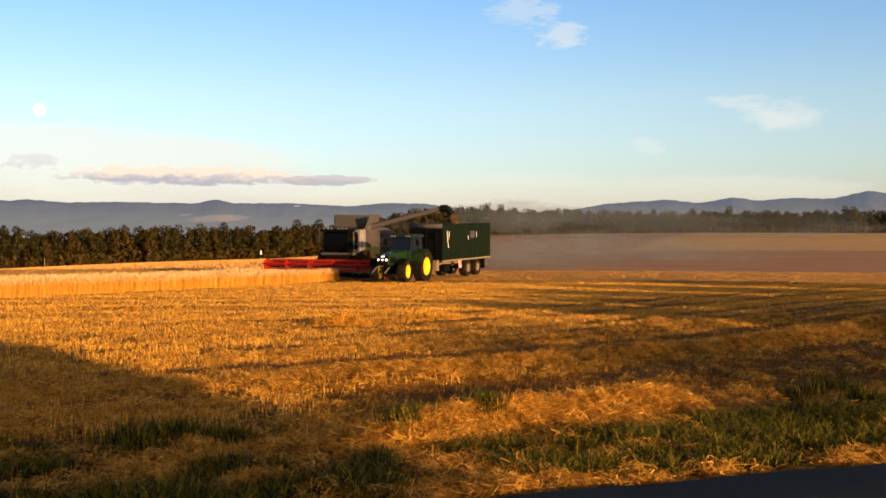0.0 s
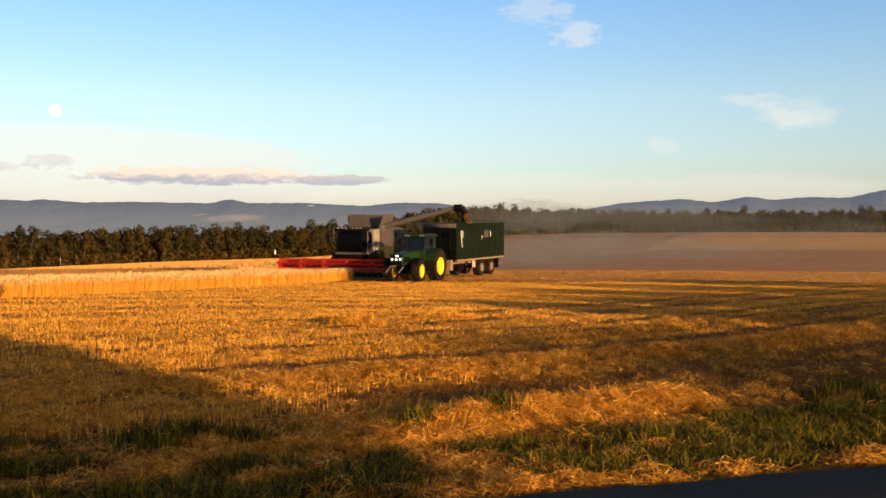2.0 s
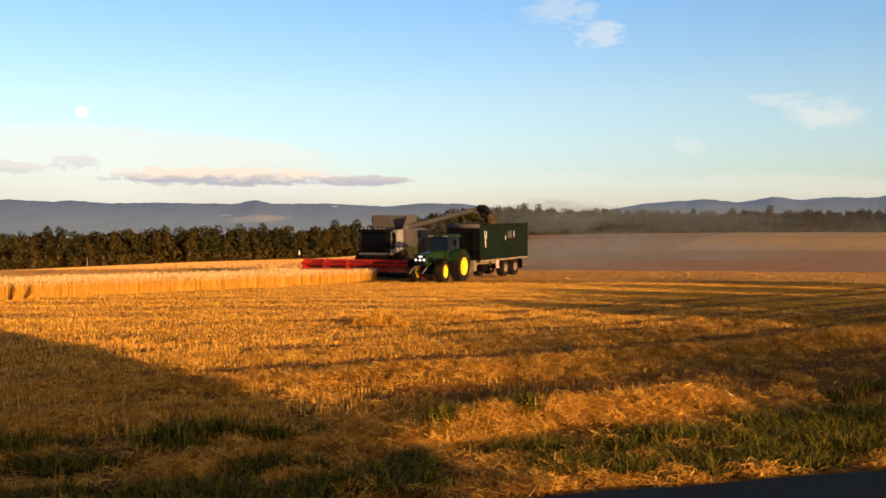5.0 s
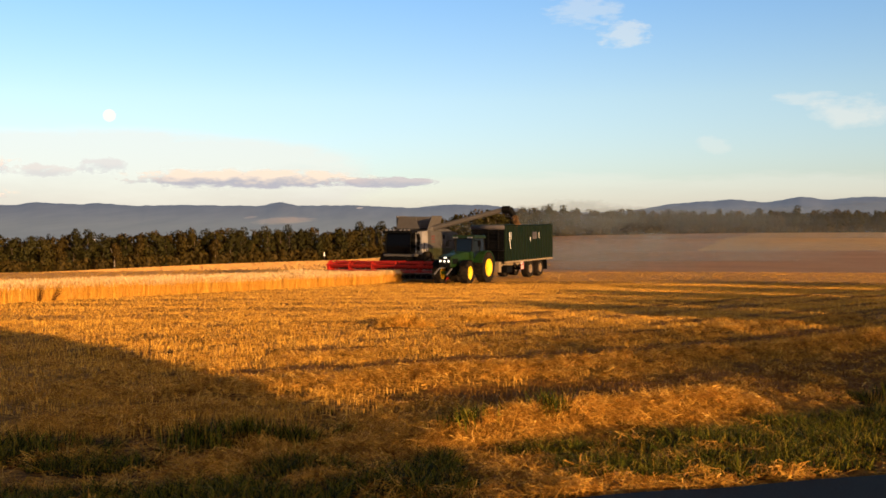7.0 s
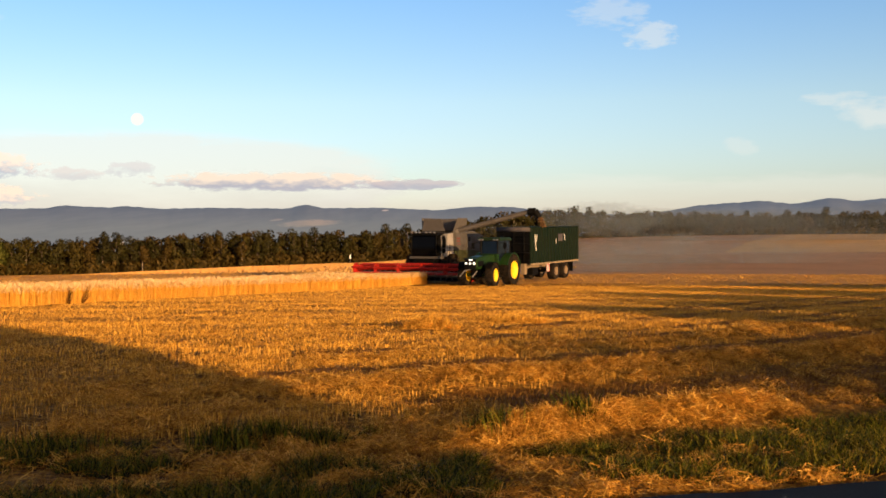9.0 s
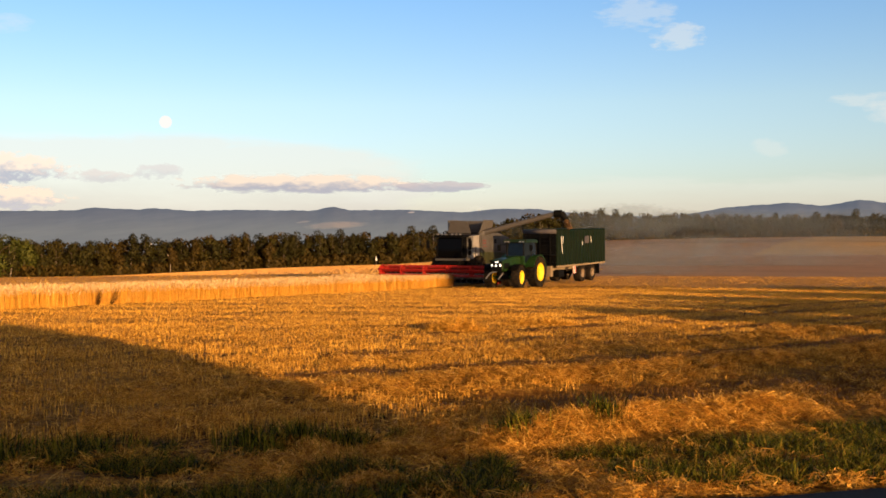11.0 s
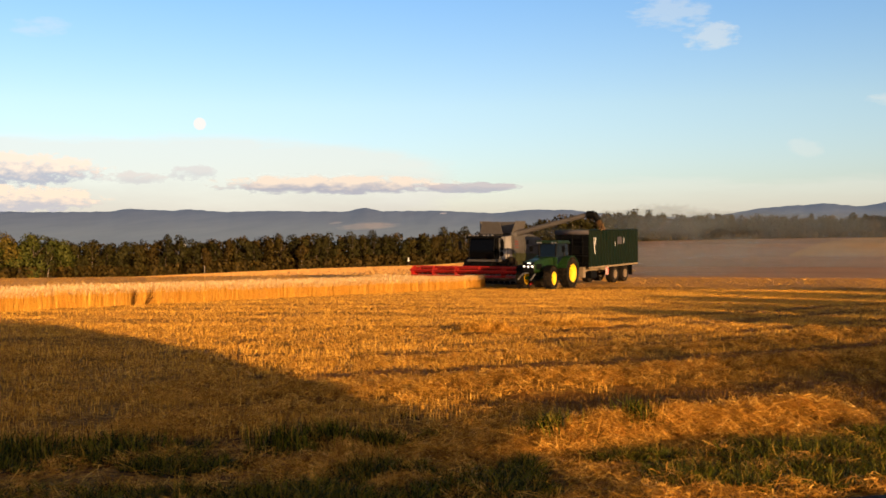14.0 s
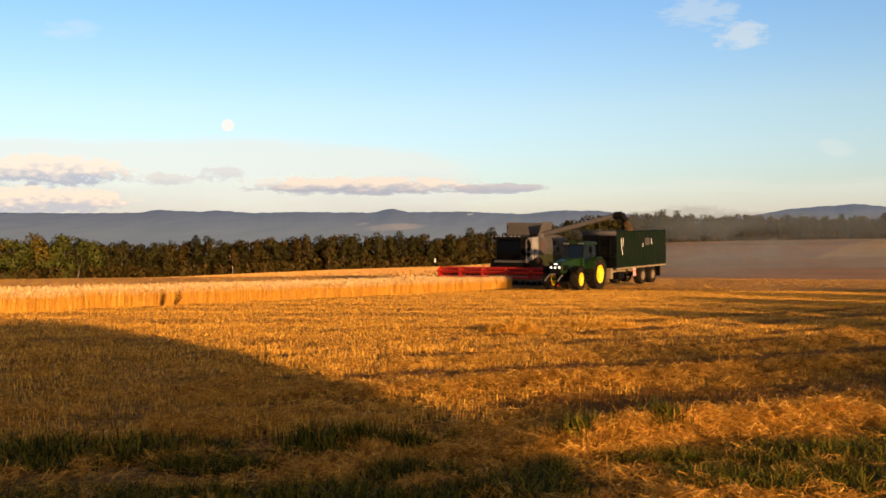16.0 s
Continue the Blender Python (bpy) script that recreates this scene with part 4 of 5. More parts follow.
STEEL = paint("bare_steel", (0.45, 0.42, 0.38), 0.35, (0.2, 0.14, 0.08), 0.35, 0.8)
CHASSIS = paint("dusty_chassis", (0.24, 0.18, 0.11), 0.7, (0.15, 0.10, 0.055), 0.5)
TARP = paint("rolled_tarp", (0.05, 0.046, 0.055), 0.7, (0.2, 0.16, 0.12), 0.3)
WHITE = paint("white_mark", (0.75, 0.74, 0.70), 0.5, (0.4, 0.35, 0.25), 0.2)
PALE_RIM = paint("pale_rim", (0.22, 0.16, 0.10), 0.4, (0.09, 0.055, 0.03), 0.6)

m = Nodes("tyre_rubber", 0.85)
m.put("Base Color", m.ramp(m.noise(5, 5, 0.7), (0.4, (0.006, 0.0055, 0.005)), (0.78, (0.045, 0.03, 0.016))))
RUBBER = m.mat

m = Nodes("cab_glass", 0.05)
m.put("Base Color", (0.008, 0.014, 0.024, 1)).put("Transmission Weight", 0.4).put("IOR", 1.3).put("Specular IOR Level", 0.3)
GLASS = m.mat
m = Nodes("dark_glass", 0.06)
m.put("Base Color", (0.0025, 0.0027, 0.0033, 1)).put("Specular IOR Level", 0.05)
DARK_GLASS = m.mat
m = Nodes("headlight", 0.2)
m.put("Base Color", (0.9, 0.9, 0.85, 1)).put("Emission Color", (1.0, 0.96, 0.85, 1)).put("Emission Strength", 0.8)
LAMP = m.mat
m = Nodes("grain", 0.8)
m.put("Base Color", m.ramp(m.noise(60, 3), (0.3, (0.13, 0.07, 0.03)), (0.7, (0.22, 0.13, 0.06))))
GRAIN = m.mat


# ---------------------------------------------------------------- machine parts
def wheel(parent, at, radius, width, rim_radius, rim_mat, side, lugs=22, turn=0.0, agri=True):
    """A tyre with lugs, and under it its rim and hub; side: +1 looks to the machine's left."""
    bm = bmesh.new()
    h = width / 2
    lathe(bm, [(rim_radius, -h * 0.72), (rim_radius + 0.06, -h * 0.92), (radius * 0.86, -h), (radius * 0.95, -h * 0.86), (radius * 0.965, 0),
               (radius * 0.95, h * 0.86), (radius * 0.86, h), (rim_radius + 0.06, h * 0.92), (rim_radius, h * 0.72), (rim_radius, -h * 0.72)], 36)
    if agri:
        for i in range(lugs):
            for s in (-1, 1):
                a = 360 * (i + (0.5 if s > 0 else 0)) / lugs
                one = bmesh.new()
                box(one, (0.055, h * 1.05, 0.06), (0, s * h * 0.5, 0), 0, (0, 0, s * 32))
                me = bpy.data.meshes.new("lug")
                bmesh.ops.transform(one, matrix=pose(0, 0, 0, 0, a, 0) @ pose(0, 0, radius * 0.965), verts=one.verts[:])
                one.to_mesh(me)
                one.free()
                bm.from_mesh(me)
                bpy.data.meshes.remove(me)
    tyre = part("wheel", bm, RUBBER, parent)
    tyre.matrix_basis = pose(*at, 0, 0, turn)
    y = side * h
    bm = bmesh.new()
    lathe(bm, [(rim_radius + 0.012, y * 0.95), (rim_radius - 0.03, y * 0.98), (rim_radius - 0.06, y * 0.55), (rim_radius * 0.55, y * 0.38), (rim_radius * 0.3, y * 0.5),
               (0.0, y * 0.52)], 28)
    part("rim", bm, rim_mat, tyre, smooth=True)
    bm = bmesh.new()
    for i in range(8):
        a = i * math.pi / 4
        r = rim_radius * 0.36
        rod(bm, (r * math.cos(a), y * 0.48, r * math.sin(a)), (r * math.cos(a), y * 0.62, r * math.sin(a)), 0.022, None, 6)
    rod(bm, (0, y * 0.5, 0), (0, y * 0.78, 0), rim_radius * 0.2, rim_radius * 0.16, 14)
    part("hub", bm, rim_mat, tyre)
    bm = bmesh.new()
    lathe(bm, [(rim_radius + 0.012, -y * 0.95), (rim_radius - 0.03, -y * 0.98), (rim_radius - 0.07, -y * 0.2), (rim_radius * 0.5, -y * 0.1), (0.0, -y * 0.1)], 28)
    part("inner_rim", bm, rim_mat, tyre, smooth=True)
    return tyre


def arch(bm, at, r0, r1, y0, y1, a0, a1, n=14):
    """A curved mudguard about an axle."""
    out = []
    for i in range(n + 1):
        a = radians(a0 + (a1 - a0) * i / n)
        out.append([bm.verts.new((at[0] + r * math.cos(a), y, at[1] + r * math.sin(a))) for r, y in ((r0, y0), (r1, y0), (r1, y1), (r0, y1))])
    for p, q in zip(out, out[1:]):
        for j in range(4):
            bm.faces.new((p[j], p[(j + 1) % 4], q[(j + 1) % 4], q[j]))
    bm.faces.new(out[0])
    bm.faces.new(out[-1][::-1])
    bmesh.ops.recalc_face_normals(bm, faces=bm.faces[:])
    return bm


def pane(bm, corners, thick=0.012):
    """A flat pane with thickness through four corners."""
    c = [Vector(p) for p in corners]
    n = (c[1] - c[0]).cross(c[2] - c[0]).normalized() * thick
    a = [bm.verts.new(p) for p in c]
    b = [bm.verts.new(p + n) for p in c]
    bm.faces.new(a[::-1])
    bm.faces.new(b)
    for i in range(4):
        bm.faces.new((a[i], a[(i + 1) % 4], b[(i + 1) % 4], b[i]))
    return bm


# ---------------------------------------------------------------- tractor
def tractor():
    root = new("tractor", None)
    for s in (-1, 1):
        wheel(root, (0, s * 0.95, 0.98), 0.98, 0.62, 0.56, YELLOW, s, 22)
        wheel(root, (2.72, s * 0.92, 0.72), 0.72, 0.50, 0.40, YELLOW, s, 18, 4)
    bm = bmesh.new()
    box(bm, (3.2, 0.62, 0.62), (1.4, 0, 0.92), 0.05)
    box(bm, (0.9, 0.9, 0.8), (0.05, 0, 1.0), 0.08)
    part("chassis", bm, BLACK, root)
    bm = bmesh.new()
    rod(bm, (0, -0.75, 0.98), (0, 0.75, 0.98), 0.16)
    part("rear_axle", bm, BLACK, root)
    bm = bmesh.new()
    box(bm, (0.24, 1.5, 0.2), (2.72, 0, 0.70), 0.05)
    rod(bm, (2.72, -0.78, 0.72), (2.72, 0.78, 0.72), 0.09)
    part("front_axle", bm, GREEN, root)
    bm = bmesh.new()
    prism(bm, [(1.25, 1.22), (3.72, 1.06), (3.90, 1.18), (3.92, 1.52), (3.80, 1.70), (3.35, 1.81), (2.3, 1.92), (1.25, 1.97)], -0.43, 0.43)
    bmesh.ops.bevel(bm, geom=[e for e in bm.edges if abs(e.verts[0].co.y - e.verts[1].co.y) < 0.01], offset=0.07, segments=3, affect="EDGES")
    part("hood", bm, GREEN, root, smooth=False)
    bm = bmesh.new()
    box(bm, (0.06, 0.74, 0.62), (3.915, 0, 1.38), 0.025, (0, -4, 0))
    for s in (-1, 1):
        box(bm, (0.8, 0.02, 0.34), (3.35, s * 0.436, 1.42), 0.008)
    part("grille", bm, BLACK, root, "black front grille")
    for y, z, r in ((-0.02, 1.64, 0.05), (0.10, 1.64, 0.05), (-0.27, 1.44, 0.07), (0.0, 1.43, 0.07), (0.27, 1.44, 0.075)):
        bm = bmesh.new()
        rod(bm, (3.90, y, z), (3.975, y, z), r, r * 0.9, 14)
        part("headlight", bm, LAMP, root, "lit white headlight")
    bm = bmesh.new()
    for s in (-1, 1):
        arch(bm, (0, 0.98), 1.03, 1.09, s * 0.62, s * 1.22, 18, 165)
        prism(bm, [(-0.75, 1.55), (0.95, 1.25), (0.80, 1.75), (0.45, 2.0), (-0.45, 2.0)], s * 0.62, s * 0.68)
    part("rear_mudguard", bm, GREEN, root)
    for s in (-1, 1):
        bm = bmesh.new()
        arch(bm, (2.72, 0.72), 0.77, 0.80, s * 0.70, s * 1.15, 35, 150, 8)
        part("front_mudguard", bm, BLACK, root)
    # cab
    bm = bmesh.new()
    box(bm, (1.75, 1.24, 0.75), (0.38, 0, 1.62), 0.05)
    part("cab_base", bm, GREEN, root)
    front, rear = 1.22, -0.52
    for x, y, dx in ((front, 0.58, -0.14), (front, -0.58, -0.14), (0.35, 0.76, 0.0), (0.35, -0.76, 0.0), (rear, 0.70, 0.06), (rear, -0.70, 0.06)):
        bm = bmesh.new()
        rod(bm, (x, y, 1.6), (x + dx, y * 0.96, 2.84), 0.042, None, 8)
        part("pillar", bm, BLACK, root)
    for cs in (((1.22, -0.56, 1.75), (1.22, 0.56, 1.75), (1.08, 0.54, 2.82), (1.08, -0.54, 2.82)),
               ((1.20, 0.58, 1.55), (0.37, 0.76, 1.55), (0.37, 0.73, 2.82), (1.08, 0.56, 2.82)),
               ((1.20, -0.58, 1.55), (0.37, -0.76, 1.55), (0.37, -0.73, 2.82), (1.08, -0.56, 2.82)),
               ((0.33, 0.76, 1.75), (-0.5, 0.70, 1.95), (-0.46, 0.67, 2.82), (0.33, 0.73, 2.82)),
               ((0.33, -0.76, 1.75), (-0.5, -0.70, 1.95), (-0.46, -0.67, 2.82), (0.33, -0.73, 2.82)),
               ((-0.52, -0.68, 1.95), (-0.52, 0.68, 1.95), (-0.46, 0.66, 2.82), (-0.46, -0.66, 2.82))):
        bm = bmesh.new()
        pane(bm, cs)
        ob = part("window", bm, GLASS, root, "bluish cab glass")
        ob.visible_shadow = False
    bm = bmesh.new()
    box(bm, (1.95, 1.62, 0.20), (0.33, 0, 2.93), 0.07, (0, 0, 0), (0.93, 0.93))
    part("roof", bm, paint("roof_green", (0.006, 0.02, 0.005), 0.5, (0.03, 0.025, 0.012)), root, "dark green cab roof")
    for y in (-0.6, -0.4, 0.4, 0.6):
        bm = bmesh.new()
        box(bm, (0.08, 0.14, 0.09), (1.30, y, 2.88), 0.02)
        part("work_light", bm, STEEL, root)
    bm = bmesh.new()
    box(bm, (0.5, 0.5, 0.14), (0.1, 0, 1.98), 0.05)
    box(bm, (0.14, 0.5, 0.7), (-0.2, 0, 2.3), 0.05)
    part("seat", bm, BLACK, root)
    bm = bmesh.new()
    rod(bm, (0.95, 0, 1.7), (0.72, 0, 2.1), 0.03)
    lathe(bm, [(0.17, -0.015), (0.2, -0.015), (0.2, 0.015), (0.17, 0.015), (0.17, -0.015)], 18, (0.7, 0, 2.12))
    part("steering_wheel", bm, BLACK, root)
    bm = bmesh.new()
    rod(bm, (1.2, -0.55, 1.5), (1.2, -0.55, 2.95), 0.06, 0.05, 12)
    rod(bm, (1.2, -0.55, 2.95), (1.1, -0.55, 3.05), 0.05, 0.05, 12)
    part("exhaust", bm, BLACK, root)
    for s in (-1, 1):
        bm = bmesh.new()
        rod(bm, (1.1, s * 0.56, 2.7), (1.2, s * 1.05, 2.68), 0.018, None, 6)
        box(bm, (0.06, 0.22, 0.36), (1.2, s * 1.1, 2.5), 0.02)
        part("mirror", bm, BLACK, root)
    for s in (-1, 1):
        bm = bmesh.new()
        for z in (0.55, 0.85, 1.15):
            box(bm, (0.4, 0.3, 0.04), (0.95, s * 0.75, z), 0.008)
        for x in (0.76, 1.14):
            rod(bm, (x, s * 0.62, 0.5), (x, s * 0.62, 1.4), 0.02, None, 6)
        part("steps", bm, BLACK, root)
    bm = bmesh.new()
    box(bm, (0.75, 0.35, 0.5), (1.55, -0.62, 0.75), 0.08)
    part("fuel_tank", bm, BLACK, root)
    for s in (-1, 1):
        bm = bmesh.new()
        rod(bm, (3.75, s * 0.38, 0.55), (4.75, s * 0.42, 0.62), 0.045)
        part("linkage_arm", bm, BLACK, root)
    bm = bmesh.new()
    rod(bm, (3.9, 0.0, 1.05), (4.75, 0.0, 1.02), 0.03)
    rod(bm, (3.85, -0.42, 0.98), (4.55, -0.42, 0.62), 0.04)
    rod(bm, (3.85, 0.42, 0.98), (4.55, 0.42, 0.62), 0.04)
    part("lift_ram", bm, STEEL, root, "shiny steel lift rams")
    bm = bmesh.new()
    box(bm, (1.1, 0.16, 0.1), (-0.75, 0, 0.55), 0.02)
    part("hitch", bm, BLACK, root)
    x, y = -2.19, 65.0
    root.matrix_basis = pose(x, y, float(land(x, y)) - 0.03, 0, 0, 248) @ pose(0, 0, 0, 0, -1.0, 0)
    return tagged(root, "green farm tractor with yellow rims and lit headlights on the stubble", "tractor")


tractor()


# ---------------------------------------------------------------- trailer
def trailer():
    root = new("grain_trailer", None)
    L, W, Z0, Z1 = 8.2, 1.24, 1.28, 3.68
    for s in (-1, 1):
        bm = bmesh.new()
        box(bm, (L, 0.06, Z1 - Z0), (-L / 2, s * (W - 0.03), (Z0 + Z1) / 2), 0.012)
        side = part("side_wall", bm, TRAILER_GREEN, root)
        rib = None
        for i in range(18):
            x = -0.12 - i * (L - 0.24) / 17
            if rib is None:
                bm = bmesh.new()
                prism(bm, [(-0.07, 0), (-0.035, 0.06), (0.035, 0.06), (0.07, 0)], Z0 + 0.02, Z1 - 0.06)
                for v in bm.verts:
                    v.co = Vector((v.co.x, v.co.z, v.co.y))
                bmesh.ops.recalc_face_normals(bm, faces=bm.faces[:])
                one = part("rib", bm, TRAILER_GREEN, side)
                rib = one.data
            else:
                one = new("rib", rib)
                one.parent = side
            one.matrix_basis = pose(x, s * W, 0, 0, 0, 0 if s > 0 else 180)
        bm = bmesh.new()
        rod(bm, (0.02, s * W, Z1), (-L - 0.02, s * W, Z1), 0.05, None, 8)
        part("top_rail", bm, TRAILER_GREEN, root)
        bm = bmesh.new()
        box(bm, (L, 0.1, 0.12), (-L / 2, s * (W - 0.02), Z0 - 0.04), 0.015)
        part("bottom_rail", bm, CHASSIS, root, "dust-covered pale lower rail")
    # front board, dark, with rails and a rolled cover on top
    bm = bmesh.new()
    box(bm, (0.06, 2 * W - 0.12, Z1 - Z0 - 0.1), (-0.03, 0, (Z0 + Z1) / 2 - 0.05), 0.01)
    part("front_board", bm, BLACK, root, "black front board")
    for z in (1.5, 2.15, 2.6, 3.25):
        bm = bmesh.new()
        box(bm, (0.09, 2 * W - 0.1, 0.07), (0.045, 0, z), 0.012)
        part("front_rail", bm, BLACK, root)
    for y in (-0.75, 0.0, 0.75):
        bm = bmesh.new()
        box(bm, (0.07, 0.08, Z1 - Z0 - 0.2), (0.036, y, (Z0 + Z1) / 2), 0.012)
        part("front_post", bm, BLACK, root)
    for y in (-0.38, 0.38):
        bm = bmesh.new()
        box(bm, (0.012, 0.5, 0.4), (0.006, y, 2.92), 0.004)
        part("front_window", bm, DARK_GLASS, root)
    bm = bmesh.new()
    rod(bm, (-0.02, -W, Z1 - 0.12), (-0.02, W - 0.02, Z1 - 0.12), 0.15, None, 14)
    part("rolled_cover", bm, TARP, root, "rolled grey-violet tarpaulin", smooth=True)
    bm = bmesh.new()
    box(bm, (0.9, 2 * W, 0.05), (0.42, 0, 2.02), 0.01)
    for s in (-1, 1):
        rod(bm, (0.85, s * W * 0.95, 2.02), (0.85, s * W * 0.95, 2.95), 0.025, None, 6)
    rod(bm, (0.85, -W * 0.95, 2.95), (0.85, W * 0.95, 2.95), 0.025, None, 6)
    rod(bm, (0.85, -W * 0.95, 2.5), (0.85, W * 0.95, 2.5), 0.02, None, 6)
    part("platform", bm, BLACK, root)
    bm = bmesh.new()
    box(bm, (0.07, 2 * W - 0.12, Z1 - Z0 - 0.1), (-L + 0.035, 0, (Z0 + Z1) / 2), 0.01)
    part("tailgate", bm, TRAILER_GREEN, root)
    bm = bmesh.new()
    box(bm, (L - 0.2, 2 * W - 0.2, 0.06), (-L / 2, 0, Z0 + 0.03))
    part("floor_plate", bm, TRAILER_GREEN, root)
    # chassis
    for s in (-1, 1):
        bm = bmesh.new()
        box(bm, (L - 0.5, 0.14, 0.26), (-L / 2 + 0.1, s * 0.48, Z0 - 0.22), 0.02)
        part("beam", bm, CHASSIS, root, "dust-covered chassis beam")
        bm = bmesh.new()
        rod(bm, (0.2, s * 0.5, 0.98), (1.75, s * 0.06, 0.62), 0.085, None, 8)
        part("drawbar", bm, CHASSIS, root, "pale dusty drawbar")
    bm = bmesh.new()
    box(bm, (0.4, 0.25, 0.2), (1.8, 0, 0.6), 0.03)
    part("drawbar_eye", bm, STEEL, root)
    bm = bmesh.new()
    rod(bm, (1.1, 0.6, 0.04), (1.1, 0.6, 1.15), 0.06, None, 10)
    box(bm, (0.28, 0.22, 0.04), (1.1, 0.6, 0.03), 0.005)
    part("parking_leg", bm, CHASSIS, root)
    bm = bmesh.new()
    box(bm, (0.5, 0.5, 0.5), (0.75, 0.35, 1.05), 0.04)
    box(bm, (0.35, 0.3, 0.7), (0.35, 0.9, 0.95), 0.03)
    part("tool_box", bm, CHASSIS, root, "dusty tool and valve boxes")
    bm = bmesh.new()
    rod(bm, (-0.2, 0, 0.7), (-0.2, 0, 1.3), 0.16, 0.12, 14)
    part("tipping_ram", bm, STEEL, root)
    for x in (-4.35, -6.05):
        bm = bmesh.new()
        rod(bm, (x, -0.9, 0.62), (x, 0.9, 0.62), 0.07, None, 10)
        box(bm, (0.7, 0.1, 0.1), (x, 0.5, 0.8), 0.02)
        box(bm, (0.7, 0.1, 0.1), (x, -0.5, 0.8), 0.02)
        part("axle", bm, BLACK, root)
        for s in (-1, 1):
            wheel(root, (x, s * 0.93, 0.62), 0.62, 0.52, 0.29, PALE_RIM, s, 16, 0, False)
    bm = bmesh.new()
    box(bm, (0.9, 0.5, 0.5), (-1.6, 0.6, 0.72), 0.05)
    part("spare_box", bm, BLACK, root)
    # striped warning board on the side
    bm = bmesh.new()
    box(bm, (0.46, 0.02, 0.5), (-2.75, W + 0.02, 0.92), 0.005)
    board = part("warning_board", bm, WHITE, root, "red and white striped warning board")
    stripe_red = paint("stripe_red", (0.55, 0.03, 0.02), 0.4, (0.3, 0.2, 0.1), 0.15)
    for dx, dz, long in ((-0.13, 0.14, 0.26), (-0.05, 0.03, 0.56), (0.07, -0.08, 0.46), (0.16, -0.18, 0.16)):
        bm = bmesh.new()
        box(bm, (0.07, 0.012, long), (-2.75 + dx, W + 0.035, 0.92 + dz), 0.002, (0, 42, 0))
        part("stripe", bm, stripe_red, board)
    for s in (-1, 1):
        bm = bmesh.new()
        box(bm, (0.05, 0.55, 0.85), (-7.2, s * 0.95, 0.88), 0.01)
        part("mud_flap", bm, BLACK, root)
    bm = bmesh.new()
    box(bm, (0.1, 2.3, 0.14), (-L + 0.3, 0, 0.72), 0.02)
    part("rear_bumper", bm, CHASSIS, root)
    for s in (-1, 1):
        bm = bmesh.new()
        box(bm, (0.05, 0.3, 0.12), (-L + 0.22, s * 0.9, 0.73), 0.01)
        part("tail_light", bm, stripe_red, root)
    # plain white marks and a dark plate on the side
    for x, z, lean, high in ((-0.62, 2.82, 8, 0.85), (-0.85, 2.98, -8, 0.5), (-0.72, 2.3, 14, 0.35), (-4.05, 2.72, 4, 0.3), (-5.55, 2.95, 6, 0.42)):
        bm = bmesh.new()
        box(bm, (0.075, 0.012, high), (x, W + 0.068, z), 0.004, (0, lean, 0))
        part("white_mark", bm, WHITE, root, "plain white painted mark")
    bm = bmesh.new()
    box(bm, (0.75, 0.012, 0.5), (-4.8, W + 0.068, 2.95), 0.004)
    part("plate", bm, TARP, root, "dark blue-grey plate")
    x, y = -1.13, 68.0
    root.matrix_basis = pose(x, y, float(land(x, y)) - 0.02, 0, 0, 245) @ pose(0, 0, 0, 0, 0.4, 0)
    return root, tagged(root, "dark green ribbed grain trailer on dusty tandem wheels", "trailer")


TRAILER, _ = trailer()


def grain_load():
    bm = bmesh.new()
    rng = random.Random(3)
    n, k = 16, 7
    grid = []
    for i in range(n + 1):
        row = []
        for j in range(k + 1):
            x, y = -0.12 - 7.9 * i / n, -1.12 + 2.24 * j / k
            z = 3.05 + 0.55 * math.exp(-((x + 1.6) / 1.6) ** 2 - (y / 0.9) ** 2) + rng.uniform(-0.02, 0.02)
            row.append(bm.verts.new((x, y, z)))
        grid.append(row)
    for i in range(n):
        for j in range(k):
            bm.faces.new((grid[i][j], grid[i][j + 1], grid[i + 1][j + 1], grid[i + 1][j]))
    bottom = bmesh.ops.extrude_face_region(bm, geom=bm.faces[:])
    for v in [g for g in bottom["geom"] if isinstance(g, bmesh.types.BMVert)]:
        v.co.z = 1.36
    bmesh.ops.recalc_face_normals(bm, faces=bm.faces[:])
    ob = mesh_object("grain_load", bm, GRAIN)
    ob.matrix_basis = TRAILER.matrix_basis.copy()
    return tagged(ob, "heap of harvested wheat grain inside the trailer", "grain", kind="stuff")


grain_load()


# ---------------------------------------------------------------- combine harvester
def combine():
    root = new("combine_harvester", None)
    half = 4.3
    # header
    # table coloured black to carry the shade below the reel
    bm = bmesh.new()
    prism(bm, [(0.15, 0.22), (-0.75, 0.18), (-1.0, 0.35), (-1.02, 1.12), (-0.95, 1.14), (-0.92, 0.45), (-0.70, 0.28), (0.15, 0.27)], -half, half)
    trough = part("header_trough", bm, BLACK, root, "cutting table blackened for the shade below the reel")
    for s in (-1, 1):
        bm = bmesh.new()
        prism(bm, [(0.95, 0.22), (0.3, 0.18), (-1.0, 0.2), (-1.0, 1.15), (-0.3, 1.05), (0.45, 0.5)], s * half - 0.04, s * half + 0.04)
        part("divider", bm, RED, trough)
    bm = bmesh.new()
    rod(bm, (-0.55, -half + 0.1, 0.58), (-0.55, half - 0.1, 0.58), 0.2, None, 14)
    n = 70
    for i in range(n):
        y = -half + 0.2 + (2 * half - 0.4) * i / (n - 1)
        a = i * 0.9 * (1 if y < 0 else -1)
        box(bm, (0.62, 0.03, 0.12), (-0.55, y, 0.58), 0, (0, math.degrees(a), 0))
    part("intake_auger", bm, STEEL, trough)
    bm = bmesh.new()
    for i in range(56):
        y = -half + 0.15 + (2 * half - 0.3) * i / 55
